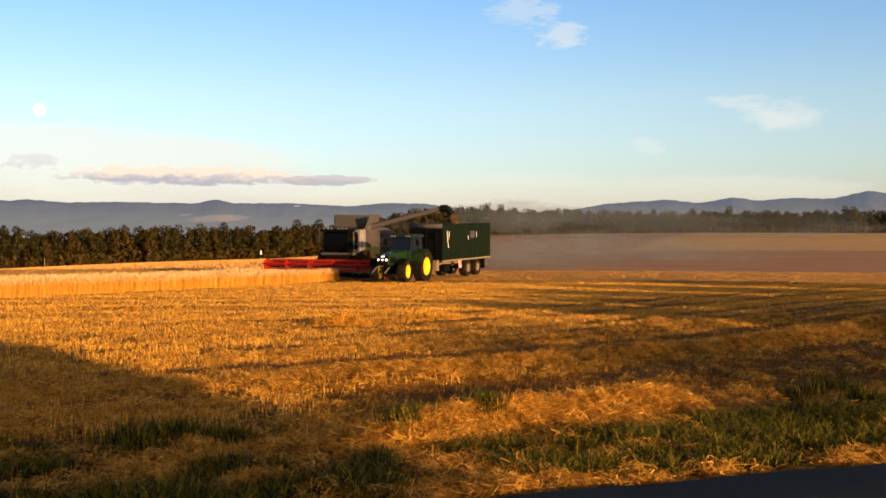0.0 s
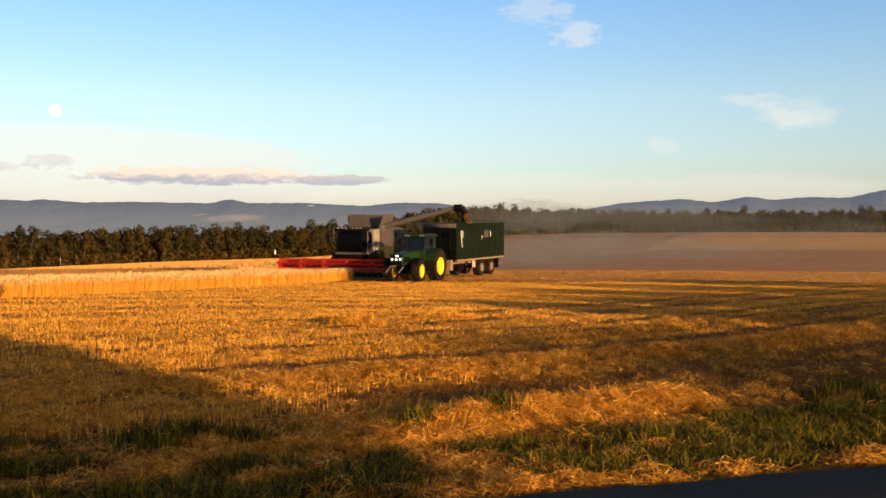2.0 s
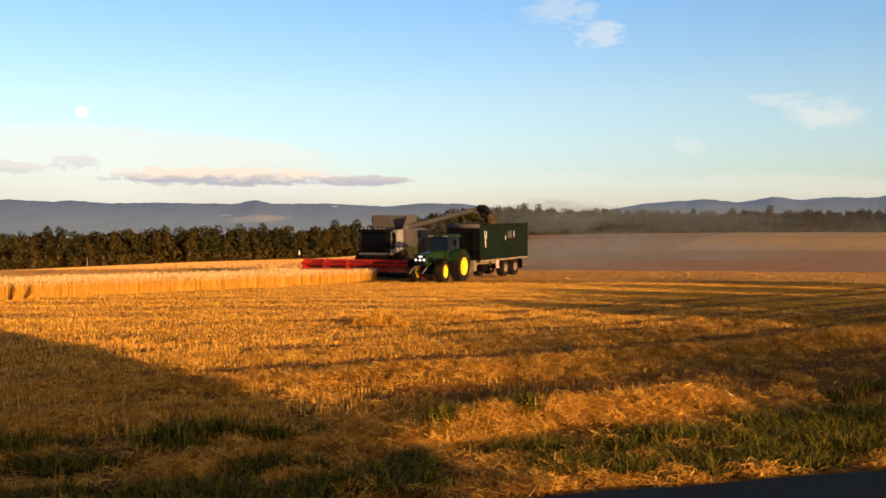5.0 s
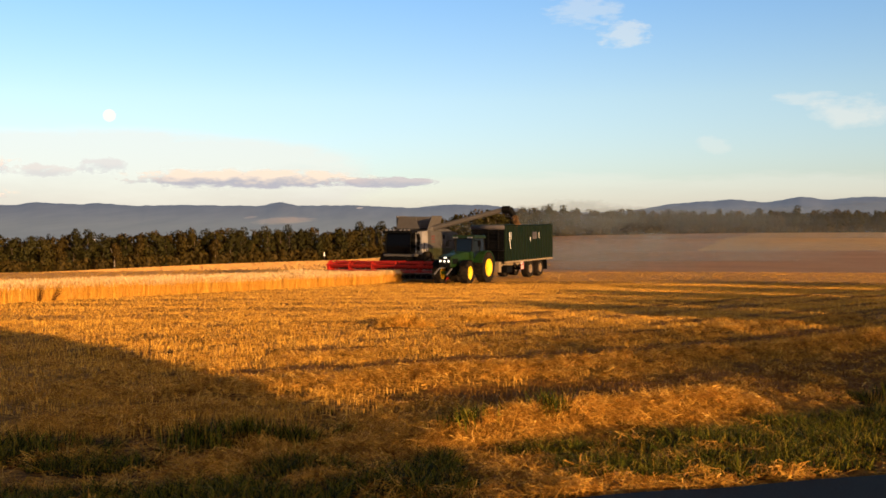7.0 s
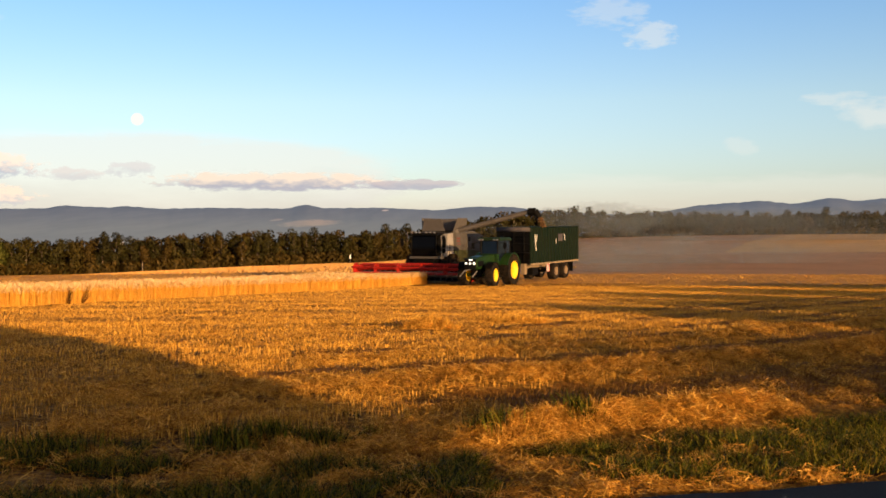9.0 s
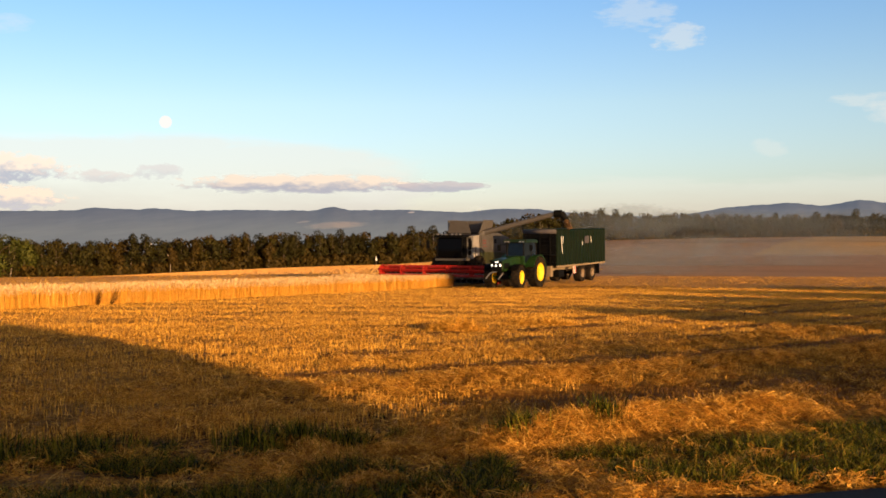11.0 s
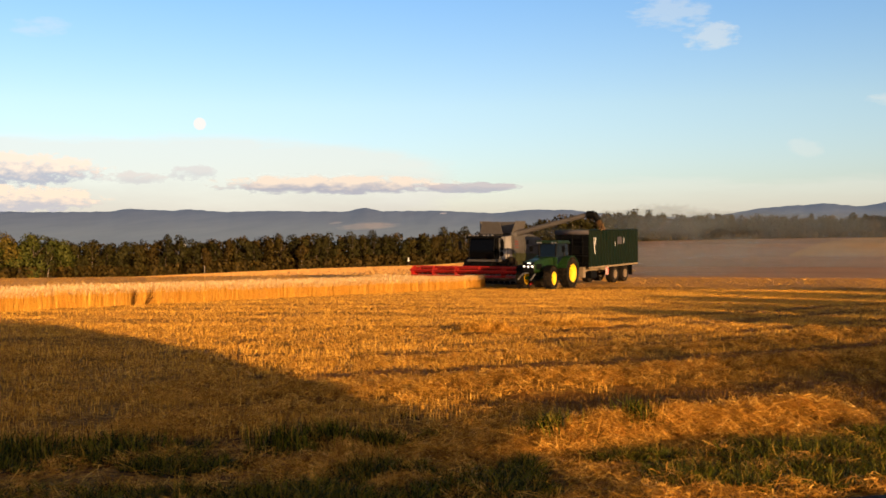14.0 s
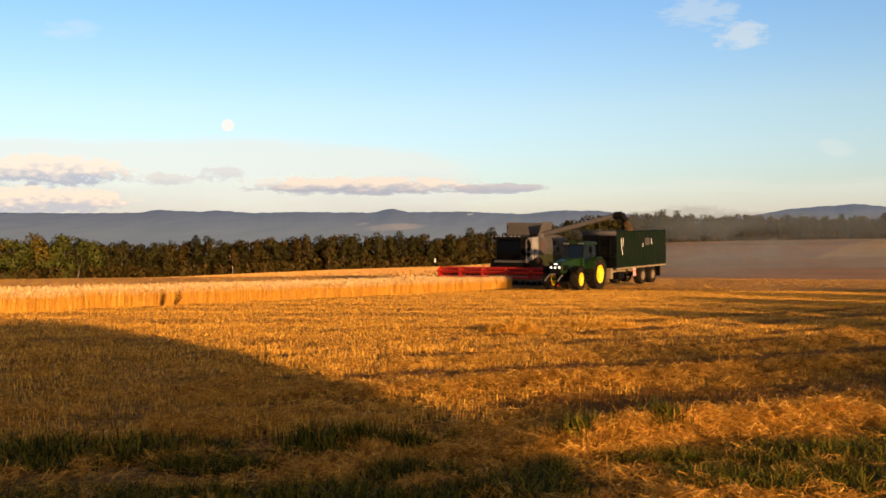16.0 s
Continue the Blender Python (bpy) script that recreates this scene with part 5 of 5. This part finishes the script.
        prism(bm, [(0.15, 0.24), (0.27, 0.245), (0.15, 0.26)], y - 0.02, y + 0.02)
    part("cutter_bar", bm, STEEL, trough)
    # reel
    cx, cz, r = 0.05, 0.98, 0.36
    bm = bmesh.new()
    rod(bm, (cx, -half + 0.12, cz), (cx, half - 0.12, cz), 0.08, None, 12)
    reel = part("reel", bm, RED, root, "red reel")
    for i in range(6):
        a = i * math.pi / 3 + 0.3
        bm = bmesh.new()
        y0, y1 = -half + 0.12, half - 0.12
        px, pz = cx + r * math.cos(a), cz + r * math.sin(a)
        rod(bm, (px, y0, pz), (px, y1, pz), 0.030, None, 8)
        part("reel_bat", bm, RED, reel)
        bm = bmesh.new()
        for k in range(58):
            y = y0 + (y1 - y0) * (k + 0.5) / 58
            rod(bm, (px, y, pz), (px - 0.05, y, pz - 0.22), 0.009, 0.005, 4)
        part("tines", bm, BLACK, root, "thin dark reel tines")
    for y in (-half + 0.14, -half * 0.6, -half * 0.2, half * 0.2, half * 0.6, half - 0.14):
        bm = bmesh.new()
        for i in range(6):
            a = i * math.pi / 3 + 0.3
            b = a + math.pi / 3
            p, q = (cx + r * math.cos(a), y, cz + r * math.sin(a)), (cx + r * math.cos(b), y, cz + r * math.sin(b))
            rod(bm, (cx, y, cz), p, 0.035, None, 6)
            rod(bm, p, q, 0.03, None, 6)
        part("reel_star", bm, RED, reel)
    for s in (-1, 1):
        bm = bmesh.new()
        lathe(bm, [(0.0, -0.015), (0.36, -0.015), (0.36, 0.015), (0.0, 0.015)], 12, (cx, s * (half - 0.08), cz))
        part("reel_disc", bm, RED, reel)
        bm = bmesh.new()
        box(bm, (1.5, 0.09, 0.12), (-0.5, s * (half + 0.1), 1.12), 0.02, (0, 6, 0))
        part("reel_arm", bm, RED, root)
    bm = bmesh.new()
    box(bm, (0.14, 2 * half, 0.14), (-1.0, 0, 1.18), 0.02)
    part("header_beam", bm, RED, root)
    # feeder house
    bm = bmesh.new()
    prism(bm, [(-1.0, 0.3), (-1.0, 1.1), (-2.9, 2.0), (-3.3, 1.9), (-3.0, 1.0)], -0.75, 0.75)
    part("feeder_house", bm, BLACK, root)
    # wheels
    for s in (-1, 1):
        wheel(root, (-3.1, s * 1.35, 0.95), 0.95, 0.75, 0.45, SHADED_GREY, s, 20)
        wheel(root, (-7.1, s * 1.1, 0.6), 0.6, 0.45, 0.3, SHADED_GREY, s, 16)
    bm = bmesh.new()
    rod(bm, (-3.1, -1.2, 0.95), (-3.1, 1.2, 0.95), 0.16)
    rod(bm, (-7.1, -1.0, 0.6), (-7.1, 1.0, 0.6), 0.1)
    box(bm, (5.0, 1.5, 0.6), (-5.2, 0, 1.2), 0.08)
    part("chassis", bm, BLACK, root)
    # body
    bm = bmesh.new()
    prism(bm, [(-3.55, 1.6), (-3.45, 3.32), (-6.6, 3.42), (-8.3, 3.1), (-8.8, 2.4), (-8.6, 1.5), (-6.8, 1.25), (-4.4, 1.3)], -1.42, 1.42)
    bmesh.ops.bevel(bm, geom=[e for e in bm.edges if abs(e.verts[0].co.y - e.verts[1].co.y) < 0.01], offset=0.06, segments=2, affect="EDGES")
    part("body", bm, SHADED_GREY, root, "dusty pale grey bodywork, its paint darkened for shade")
    for s in (-1, 1):
        bm = bmesh.new()
        prism(bm, [(-3.6, 1.55), (-3.55, 2.15), (-6.6, 2.05), (-8.4, 1.9), (-8.4, 1.5), (-6.8, 1.28), (-4.4, 1.33)], s * 1.425, s * 1.455)
        part("side_panel", bm, LIME, root, "olive green lower side panel")
        for x0, x1 in ((-3.75, -5.3), (-5.4, -6.9)):
            bm = bmesh.new()
            prism(bm, [(x0, 2.22), (x0, 3.2), (x1, 3.25), (x1, 2.2)], s * 1.425, s * 1.452)
            part("side_panel", bm, SHADED_GREY, root)
        for k, (x, z, w, h) in enumerate(((-4.15, 2.92, 0.5, 0.10), (-4.15, 2.74, 0.5, 0.10), (-4.2, 2.52, 0.6, 0.05), (-5.9, 2.85, 0.34, 0.3))):
            bm = bmesh.new()
            box(bm, (w, 0.01, h), (x, s * 1.459, z), 0.002)
            part("marking", bm, FADED_RED if k < 3 else BLACK, root, "plain dark red marking bar" if k < 3 else "dark vent")
    # cab
    bm = bmesh.new()
    box(bm, (1.5, 2.35, 0.16), (-2.65, 0, 1.66), 0.03)
    part("cab_floor", bm, SHADED_GREY, root, "pale cab platform")
    bm = bmesh.new()
    prism(bm, [(-1.98, 1.76), (-1.90, 2.3), (-2.02, 3.15), (-3.3, 3.15), (-3.3, 1.76)], -1.0, 0.86)
    bmesh.ops.bevel(bm, geom=bm.edges[:], offset=0.05, segments=2, affect="EDGES")
    part("cab_glass", bm, DARK_GLASS, root, "dark tinted cab glass")
    for y in (-1.01, 0.87):
        bm = bmesh.new()
        rod(bm, (-1.97, y, 1.74), (-1.88, y, 2.3), 0.035, None, 8)
        rod(bm, (-1.88, y, 2.3), (-2.0, y, 3.2), 0.035, None, 8)
        part("pillar", bm, BLACK, root)
    bm = bmesh.new()
    box(bm, (1.75, 2.25, 0.16), (-2.6, -0.05, 3.26), 0.06, (0, 0, 0), (0.95, 0.95))
    part("cab_roof", bm, BLACK, root, "dark dusty cab roof")
    bm = bmesh.new()
    box(bm, (0.14, 2.1, 0.1), (-1.75, -0.05, 3.2), 0.02)
    part("visor", bm, BLACK, root)
    for y in (-0.85, -0.55, -0.25, 0.25, 0.55, 0.85):
        bm = bmesh.new()
        box(bm, (0.08, 0.16, 0.09), (-1.72, y, 3.36), 0.02)
        part("work_light", bm, STEEL, root)
    bm = bmesh.new()
    prism(bm, [(-2.6, 1.7), (-2.6, 3.25), (-3.55, 3.3), (-3.55, 1.7)], 0.9, 1.38)
    part("ladder_housing", bm, PANEL, root, "pale side column beside the cab")
    for z, h in ((2.95, 0.3), (2.45, 0.24), (2.1, 0.3)):
        bm = bmesh.new()
        box(bm, (0.02, 0.24, h), (-2.585, 1.12, z), 0.03)
        part("opening", bm, BLACK, root, "dark opening")
    for s in (-1, 1):
        bm = bmesh.new()
        rod(bm, (-2.0, s * 0.95, 3.2), (-1.7, s * 1.6, 3.15), 0.022, None, 6)
        rod(bm, (-1.7, s * 1.6, 3.15), (-1.7, s * 1.6, 2.2), 0.022, None, 6)
        box(bm, (0.08, 0.26, 0.5), (-1.7, s * 1.6, 2.7), 0.03)
        part("mirror", bm, BLACK, root)
    bm = bmesh.new()
    for z in (0.5, 0.8, 1.1, 1.4):
        box(bm, (0.2, 0.5, 0.04), (-2.35, 1.35, z), 0.008)
    for y in (1.1, 1.6):
        rod(bm, (-2.35, y, 0.45), (-2.55, y, 2.5), 0.022, None, 6)
    part("ladder", bm, BLACK, root)
    # open flaps of the grain tank
    z0, z1 = 3.36, 4.28
    x0, x1, y0, y1 = -3.75, -5.9, -1.15, 1.15
    fl = 0.12
    for cs in (((x0, y0, z0), (x0, y1 - 0.5, z0), (x0 + fl, y1 - 0.75, z1), (x0 + fl, y0 + 0.25, z1)),
               ((x1, y1, z0), (x1, y0, z0), (x1 - fl, y0 + 0.25, z1), (x1 - fl, y1 - 0.25, z1)),
               ((x0 - 0.1, y1, z0), (x1 + 0.1, y1, z0), (x1 + 0.35, y1 + 0.3, z1 + 0.04), (x0 - 0.25, y1 + 0.3, z1 + 0.04)),
               ((x1 + 0.1, y0, z0), (x0 - 0.1, y0, z0), (x0 - 0.25, y0 - fl, z1 + 0.04), (x1 + 0.35, y0 - fl, z1 + 0.04))):
        bm = bmesh.new()
        pane(bm, cs, 0.04)
        part("tank_flap", bm, TANK_GREY, root, "dusty grey grain tank flap")
    bm = bmesh.new()
    box(bm, (2.2, 2.3, 0.1), (-4.8, 0, 3.42), 0.03)
    part("tank_rim", bm, BLACK, root)
    bm = bmesh.new()
    box(bm, (1.4, 2.0, 0.5), (-7.2, 0, 3.45), 0.1)
    part("engine_cover", bm, BLACK, root)
    # unloading auger, swung out to the left
    base, tip = Vector((-4.3, 1.25, 3.42)), Vector((-5.2, 6.35, 4.72))
    bm = bmesh.new()
    rod(bm, (-4.1, 1.15, 2.9), base + Vector((0, 0, 0.1)), 0.26, 0.24, 16)
    rod(bm, base, tip, 0.175, 0.16, 18)
    auger = part("unloading_auger", bm, TANK_GREY, root, "long grey unloading tube", smooth=False)
    bm = bmesh.new()
    rod(bm, tip - Vector((0, 0.15, 0.03)), tip + Vector((-0.06, 0.35, -0.02)), 0.26, 0.26, 14)
    rod(bm, tip + Vector((-0.05, 0.3, 0.03)), tip + Vector((-0.1, 0.62, -0.42)), 0.25, 0.19, 14)
    part("spout", bm, BLACK, auger, "black rubber spout")
    for t in (0.25, 0.5, 0.75):
        bm = bmesh.new()
        p = base.lerp(tip, t)
        d = (tip - base).normalized() * 0.04
        rod(bm, p - d, p + d, 0.195, None, 18)
        part("clamp", bm, TANK_GREY, auger)
    x, y = -7.85, 66.35
    root.matrix_basis = pose(x, y, float(land(x, y)), 0, 0, 248)
    return root, tagged(root, "grey combine harvester with red header and unloading tube swung out", "combine")


COMBINE, _ = combine()


def grain_stream():
    """Wheat falling from the spout into the trailer, as it hangs at one moment."""
    rng = np.random.default_rng(61)
    n = 1500
    t = rng.random(n)
    start = COMBINE.matrix_basis @ Vector((-5.3, 6.95, 4.3))
    spread = 0.09 + 0.10 * t
    P = np.stack([start.x + 0.30 * t + rng.normal(0, 1, n) * spread * 0.6, start.y + 0.15 * t + rng.normal(0, 1, n) * spread * 0.6, start.z - 0.62 * t ** 1.2], -1)
    s = rng.uniform(0.008, 0.03, n)
    d = rng.normal(size=(n, 3)) * s[:, None]
    e = rng.normal(size=(n, 3)) * s[:, None]
    V = np.stack([P - d, P + e, P + d, P - e], 1).reshape(-1, 3)
    ob = from_arrays("grain_stream", V, np.arange(4 * n).reshape(-1, 4), [GRAIN])
    return tagged(ob, "stream of wheat grain falling into the trailer", "grain", kind="stuff")


grain_stream()


# ---------------------------------------------------------------- far small things
def farm_house(az, r, wide, high, roof_colour):
    root = new("farm_house", None)
    x, y = r * math.sin(radians(az)), r * math.cos(radians(az))
    bm = bmesh.new()
    box(bm, (wide, 8, high), (0, 0, high / 2))
    part("wall", bm, WHITE, root, "white plastered wall")
    bm = bmesh.new()
    prism(bm, [(-wide / 2 - 0.4, high), (0, high + 1.6), (wide / 2 + 0.4, high)], -4.4, 4.4)
    part("roof", bm, roof_colour, root, "pale grey roof")
    for k in range(3):
        bm = bmesh.new()
        box(bm, (wide * 0.12, 0.1, 1.3), (wide * (k - 1) * 0.3, -4.03, high - 2.0), 0.02)
        part("window", bm, DARK_GLASS, root)
    root.matrix_basis = pose(x, y, float(land(x, y)) - 0.3, 0, 0, -az + 8)
    return tagged(root, "white farmhouse far off beyond the woods", "house", "far farmhouses")


ROOF_PALE = paint("pale_roof", (0.45, 0.43, 0.42), 0.8, (0.3, 0.27, 0.25), 0.3)
farm_house(-22.55, 620, 3.6, 8.9, ROOF_PALE)
farm_house(-24.6, 640, 3.0, 7.0, ROOF_PALE)


def marker_post():
    az = -10.15
    r = float(np.interp(az, AZ_FAR, FAR_EDGE)) - 6
    x, y = r * math.sin(radians(az)), r * math.cos(radians(az))
    root = new("marker_post", None)
    bm = bmesh.new()
    rod(bm, (0, 0, -0.3), (0, 0, 1.6), 0.12, 0.10, 8)
    part("post", bm, BARK, root)
    bm = bmesh.new()
    box(bm, (0.7, 0.5, 1.5), (0, 0, 2.2), 0.08, (0, 0, 0), (0.5, 0.5))
    part("box", bm, WHITE, root, "white box on the post")
    root.matrix_basis = pose(x, y, float(land(x, y)))
    return tagged(root, "white box on a post at the wood's edge", "post")


marker_post()


def lone_birches():
    rng = np.random.default_rng(71)
    for az, high, lean in ((-16.15, 9.0, 2), (-21.4, 8.5, -4), (-29.5, 8.0, 9)):
        r = float(np.interp(az, AZ_FAR, FAR_EDGE)) - 5.5
        x, y = r * math.sin(radians(az)), r * math.cos(radians(az))
        root = new("birch_tree", None)
        bm = bmesh.new()
        rod(bm, (0, 0, -0.4), (0.15, 0, high * 0.5), 0.14, 0.11, 8)
        rod(bm, (0.15, 0, high * 0.5), (0.5, 0, high * 0.9), 0.11, 0.04, 8)
        for a in (0.5, 2.6, 4.4):
            rod(bm, (0.15, 0, high * 0.45), (1.1 * math.cos(a), 1.1 * math.sin(a), high * 0.75), 0.09, 0.03, 6)
        part("trunk", bm, BIRCH, root, "pale slender trunk")
        crown, _ = crown_mesh("crown", rng, high, 4.0, 1200, 0.28, 0.38, 6)
        crown.parent = root
        root.matrix_basis = pose(x, y, float(land(x, y)), 0, lean, 0)
        tagged(root, "slender birch with a pale trunk before the woods", "tree", "birches")


lone_birches()


# ---------------------------------------------------------------- sky: clouds and moon
def veil_material(name, top, low, scale, cover, gain, most, glow=1.0, seed=0.0, lit=False):
    """A soft cloud: noise that thins towards its edge."""
    m = Nodes(name)
    m.n.remove(m.bsdf)
    x, _, z = m.split()
    mp = m.n.new("ShaderNodeMapping")
    mp.inputs["Scale"].default_value = (scale[0], 1, scale[1])
    mp.inputs["Location"].default_value = (seed, seed * 0.7, seed * 1.3)
    m.l.new(m.coord, mp.inputs["Vector"])
    no = m.n.new("ShaderNodeTexNoise")
    no.inputs["Scale"].default_value, no.inputs["Detail"].default_value, no.inputs["Roughness"].default_value = 1.0, 8.0, 0.62
    m.l.new(mp.outputs["Vector"], no.inputs["Vector"])
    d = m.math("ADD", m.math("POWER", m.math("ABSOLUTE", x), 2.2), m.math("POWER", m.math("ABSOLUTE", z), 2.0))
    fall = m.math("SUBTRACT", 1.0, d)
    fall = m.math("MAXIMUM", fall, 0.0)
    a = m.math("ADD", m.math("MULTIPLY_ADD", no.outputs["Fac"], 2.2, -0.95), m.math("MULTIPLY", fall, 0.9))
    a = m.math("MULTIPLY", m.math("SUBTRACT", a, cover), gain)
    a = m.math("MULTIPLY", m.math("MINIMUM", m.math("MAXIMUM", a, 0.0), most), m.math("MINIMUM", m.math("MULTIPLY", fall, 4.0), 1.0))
    # lit top and dim underside are put into the colour by height
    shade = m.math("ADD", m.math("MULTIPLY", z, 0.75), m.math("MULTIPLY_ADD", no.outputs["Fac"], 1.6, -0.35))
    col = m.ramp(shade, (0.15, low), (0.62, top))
    if lit:
        e = m.n.new("ShaderNodeBsdfDiffuse")
        m.l.new(col, e.inputs["Color"])
    else:
        e = m.n.new("ShaderNodeEmission")
        e.inputs["Strength"].default_value = glow
        m.l.new(col, e.inputs["Color"])
    t = m.n.new("ShaderNodeBsdfTransparent")
    mix = m.n.new("ShaderNodeMixShader")
    m.l.new(a, mix.inputs[0])
    m.l.new(t.outputs[0], mix.inputs[1])
    m.l.new(e.outputs[0], mix.inputs[2])
    m.l.new(mix.outputs[0], m.n["Material Output"].inputs["Surface"])
    return m.mat


def sheet(name, az, el, half_w, half_h, r, mat):
    """A wide soft sheet that faces the walk, in degrees as seen from there."""
    bm = bmesh.new()
    n = 12
    a = [bm.verts.new((-1 + 2 * i / n, 0.02 * math.sin(i * 1.3), -1)) for i in range(n + 1)]
    b = [bm.verts.new((-1 + 2 * i / n, 0.02 * math.sin(i * 1.3), 1)) for i in range(n + 1)]
    for i in range(n):
        bm.faces.new((a[i], a[i + 1], b[i + 1], b[i]))
    ob = mesh_object(name, bm, mat)
    w, h = r * math.tan(radians(half_w)), r * math.tan(radians(half_h))
    x, y = r * math.sin(radians(az)), r * math.cos(radians(az))
    ob.matrix_basis = pose(x, y, EYE + r * math.tan(radians(el)), 0, 0, -az) @ Matrix.Diagonal((w, 1, h, 1))
    return ob


CREAM, MAUVE, PALE = (0.70, 0.56, 0.44), (0.33, 0.32, 0.36), (0.62, 0.60, 0.54)
STOPS = 0.90                                   # sky brightness of the clouds, before the exposure
for k, (az, el, hw, hh, scale, cover, gain, most, top, low, r) in enumerate((
        (-24.0, 2.4, 20, 3.1, (1.6, 0.9), 0.10, 1.6, 0.62, PALE, (0.52, 0.48, 0.44), 4640),
        (5.0, 1.5, 24, 2.0, (1.2, 0.7), 0.5, 1.2, 0.30, PALE, (0.50, 0.45, 0.42), 4500),
        (-14.6, 2.55, 7.8, 0.62, (8.0, 1.7), 0.36, 2.6, 0.92, CREAM, MAUVE, 4300),
        (-6.9, 2.35, 3.6, 0.36, (2.4, 0.9), 0.42, 4.0, 0.85, (0.44, 0.38, 0.38), MAUVE, 4290),
        (-31.0, 3.3, 5.4, 1.1, (7.0, 3.0), 0.40, 3.0, 0.92, (0.76, 0.62, 0.50), (0.36, 0.37, 0.42), 4300),
        (-31.5, 1.7, 5.6, 0.9, (8.0, 3.2), 0.36, 3.0, 0.92, (0.76, 0.60, 0.46), (0.42, 0.40, 0.42), 4280),
        (-24.9, 2.9, 2.2, 0.5, (2.6, 1.4), 0.56, 1.6, 0.55, (0.55, 0.46, 0.43), (0.42, 0.39, 0.41), 4290),
        (-21.9, 3.2, 2.1, 0.55, (2.4, 1.4), 0.54, 1.6, 0.55, (0.52, 0.46, 0.45), (0.42, 0.40, 0.42), 4290),
        (4.3, 11.6, 2.6, 1.2, (1.8, 2.4), 0.45, 0.7, 0.30, PALE, PALE, 4300),
        (6.6, 10.3, 1.9, 0.95, (1.8, 2.0), 0.45, 0.9, 0.42, PALE, PALE, 4290),
        (18.4, 5.7, 2.8, 1.1, (1.4, 1.2), 0.45, 0.8, 0.5, PALE, PALE, 4290),
        (16.2, 6.5, 2.6, 0.5, (1.4, 1.0), 0.45, 0.7, 0.35, PALE, PALE, 4290),
        (11.4, 4.2, 1.3, 0.7, (1.0, 1.0), 0.6, 0.5, 0.25, PALE, PALE, 4290),
        (-29.7, 10.6, 2.0, 0.7, (1.0, 1.0), 0.6, 0.5, 0.25, PALE, PALE, 4290))):
    mat = veil_material("cloud", top, low, scale, cover, gain, most, STOPS, 3.0 + k * 4.7)
    tagged(sheet("cloud", az, el, hw, hh, r, mat), "soft evening cloud painted lit cream above, shaded mauve below" if low == MAUVE else "thin pale veil of evening cloud", "cloud", "evening clouds", "structure")


def moon():
    m = Nodes("moon_glow")
    m.n.remove(m.bsdf)
    e = m.n.new("ShaderNodeEmission")
    e.inputs["Color"].default_value, e.inputs["Strength"].default_value = (1.0, 0.97, 0.92, 1), 0.62
    m.l.new(e.outputs[0], m.n["Material Output"].inputs["Surface"])
    bm = bmesh.new()
    bmesh.ops.create_uvsphere(bm, u_segments=24, v_segments=12, radius=27)
    ob = mesh_object("moon", bm, m.mat, smooth=True)
    d = Vector((-0.3954, 1.0, 0.1106)).normalized() * 4600
    ob.location = d
    return tagged(ob, "pale full moon low over the hills", "moon", kind="structure")


moon()

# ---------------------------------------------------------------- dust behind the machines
# soft sheets for the dust; the last one veils the woods as haze
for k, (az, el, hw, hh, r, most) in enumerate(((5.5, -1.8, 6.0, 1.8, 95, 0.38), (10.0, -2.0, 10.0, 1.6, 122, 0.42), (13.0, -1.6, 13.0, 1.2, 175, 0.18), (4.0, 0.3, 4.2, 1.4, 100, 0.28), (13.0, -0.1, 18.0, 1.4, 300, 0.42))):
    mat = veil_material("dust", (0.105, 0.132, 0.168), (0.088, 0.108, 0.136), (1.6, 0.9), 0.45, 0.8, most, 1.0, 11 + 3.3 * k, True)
    tagged(sheet("dust_cloud", az, el, hw, hh, r, mat), "thin brown-grey sheet of harvest dust and haze over the field", "dust", "harvest dust", "stuff")

# ---------------------------------------------------------------- tufts in the verge and the swath
for k, (x, y, wide, high, count) in enumerate((
        (-2.35, 9.1, 0.30, 0.24, 420), (-2.7, 8.7, 0.28, 0.24, 360), (-1.85, 8.9, 0.22, 0.2, 240), (0.42, 9.84, 0.18, 0.22, 200), (-0.39, 9.42, 0.24, 0.20, 300),
        (4.7, 11.5, 0.16, 0.26, 160), (4.47, 12.2, 0.14, 0.24, 120), (-4.2, 8.5, 0.5, 0.2, 520), (-4.8, 8.2, 0.6, 0.2, 520))):
    grass_tuft(x, y, wide, high, count, 200 + k)
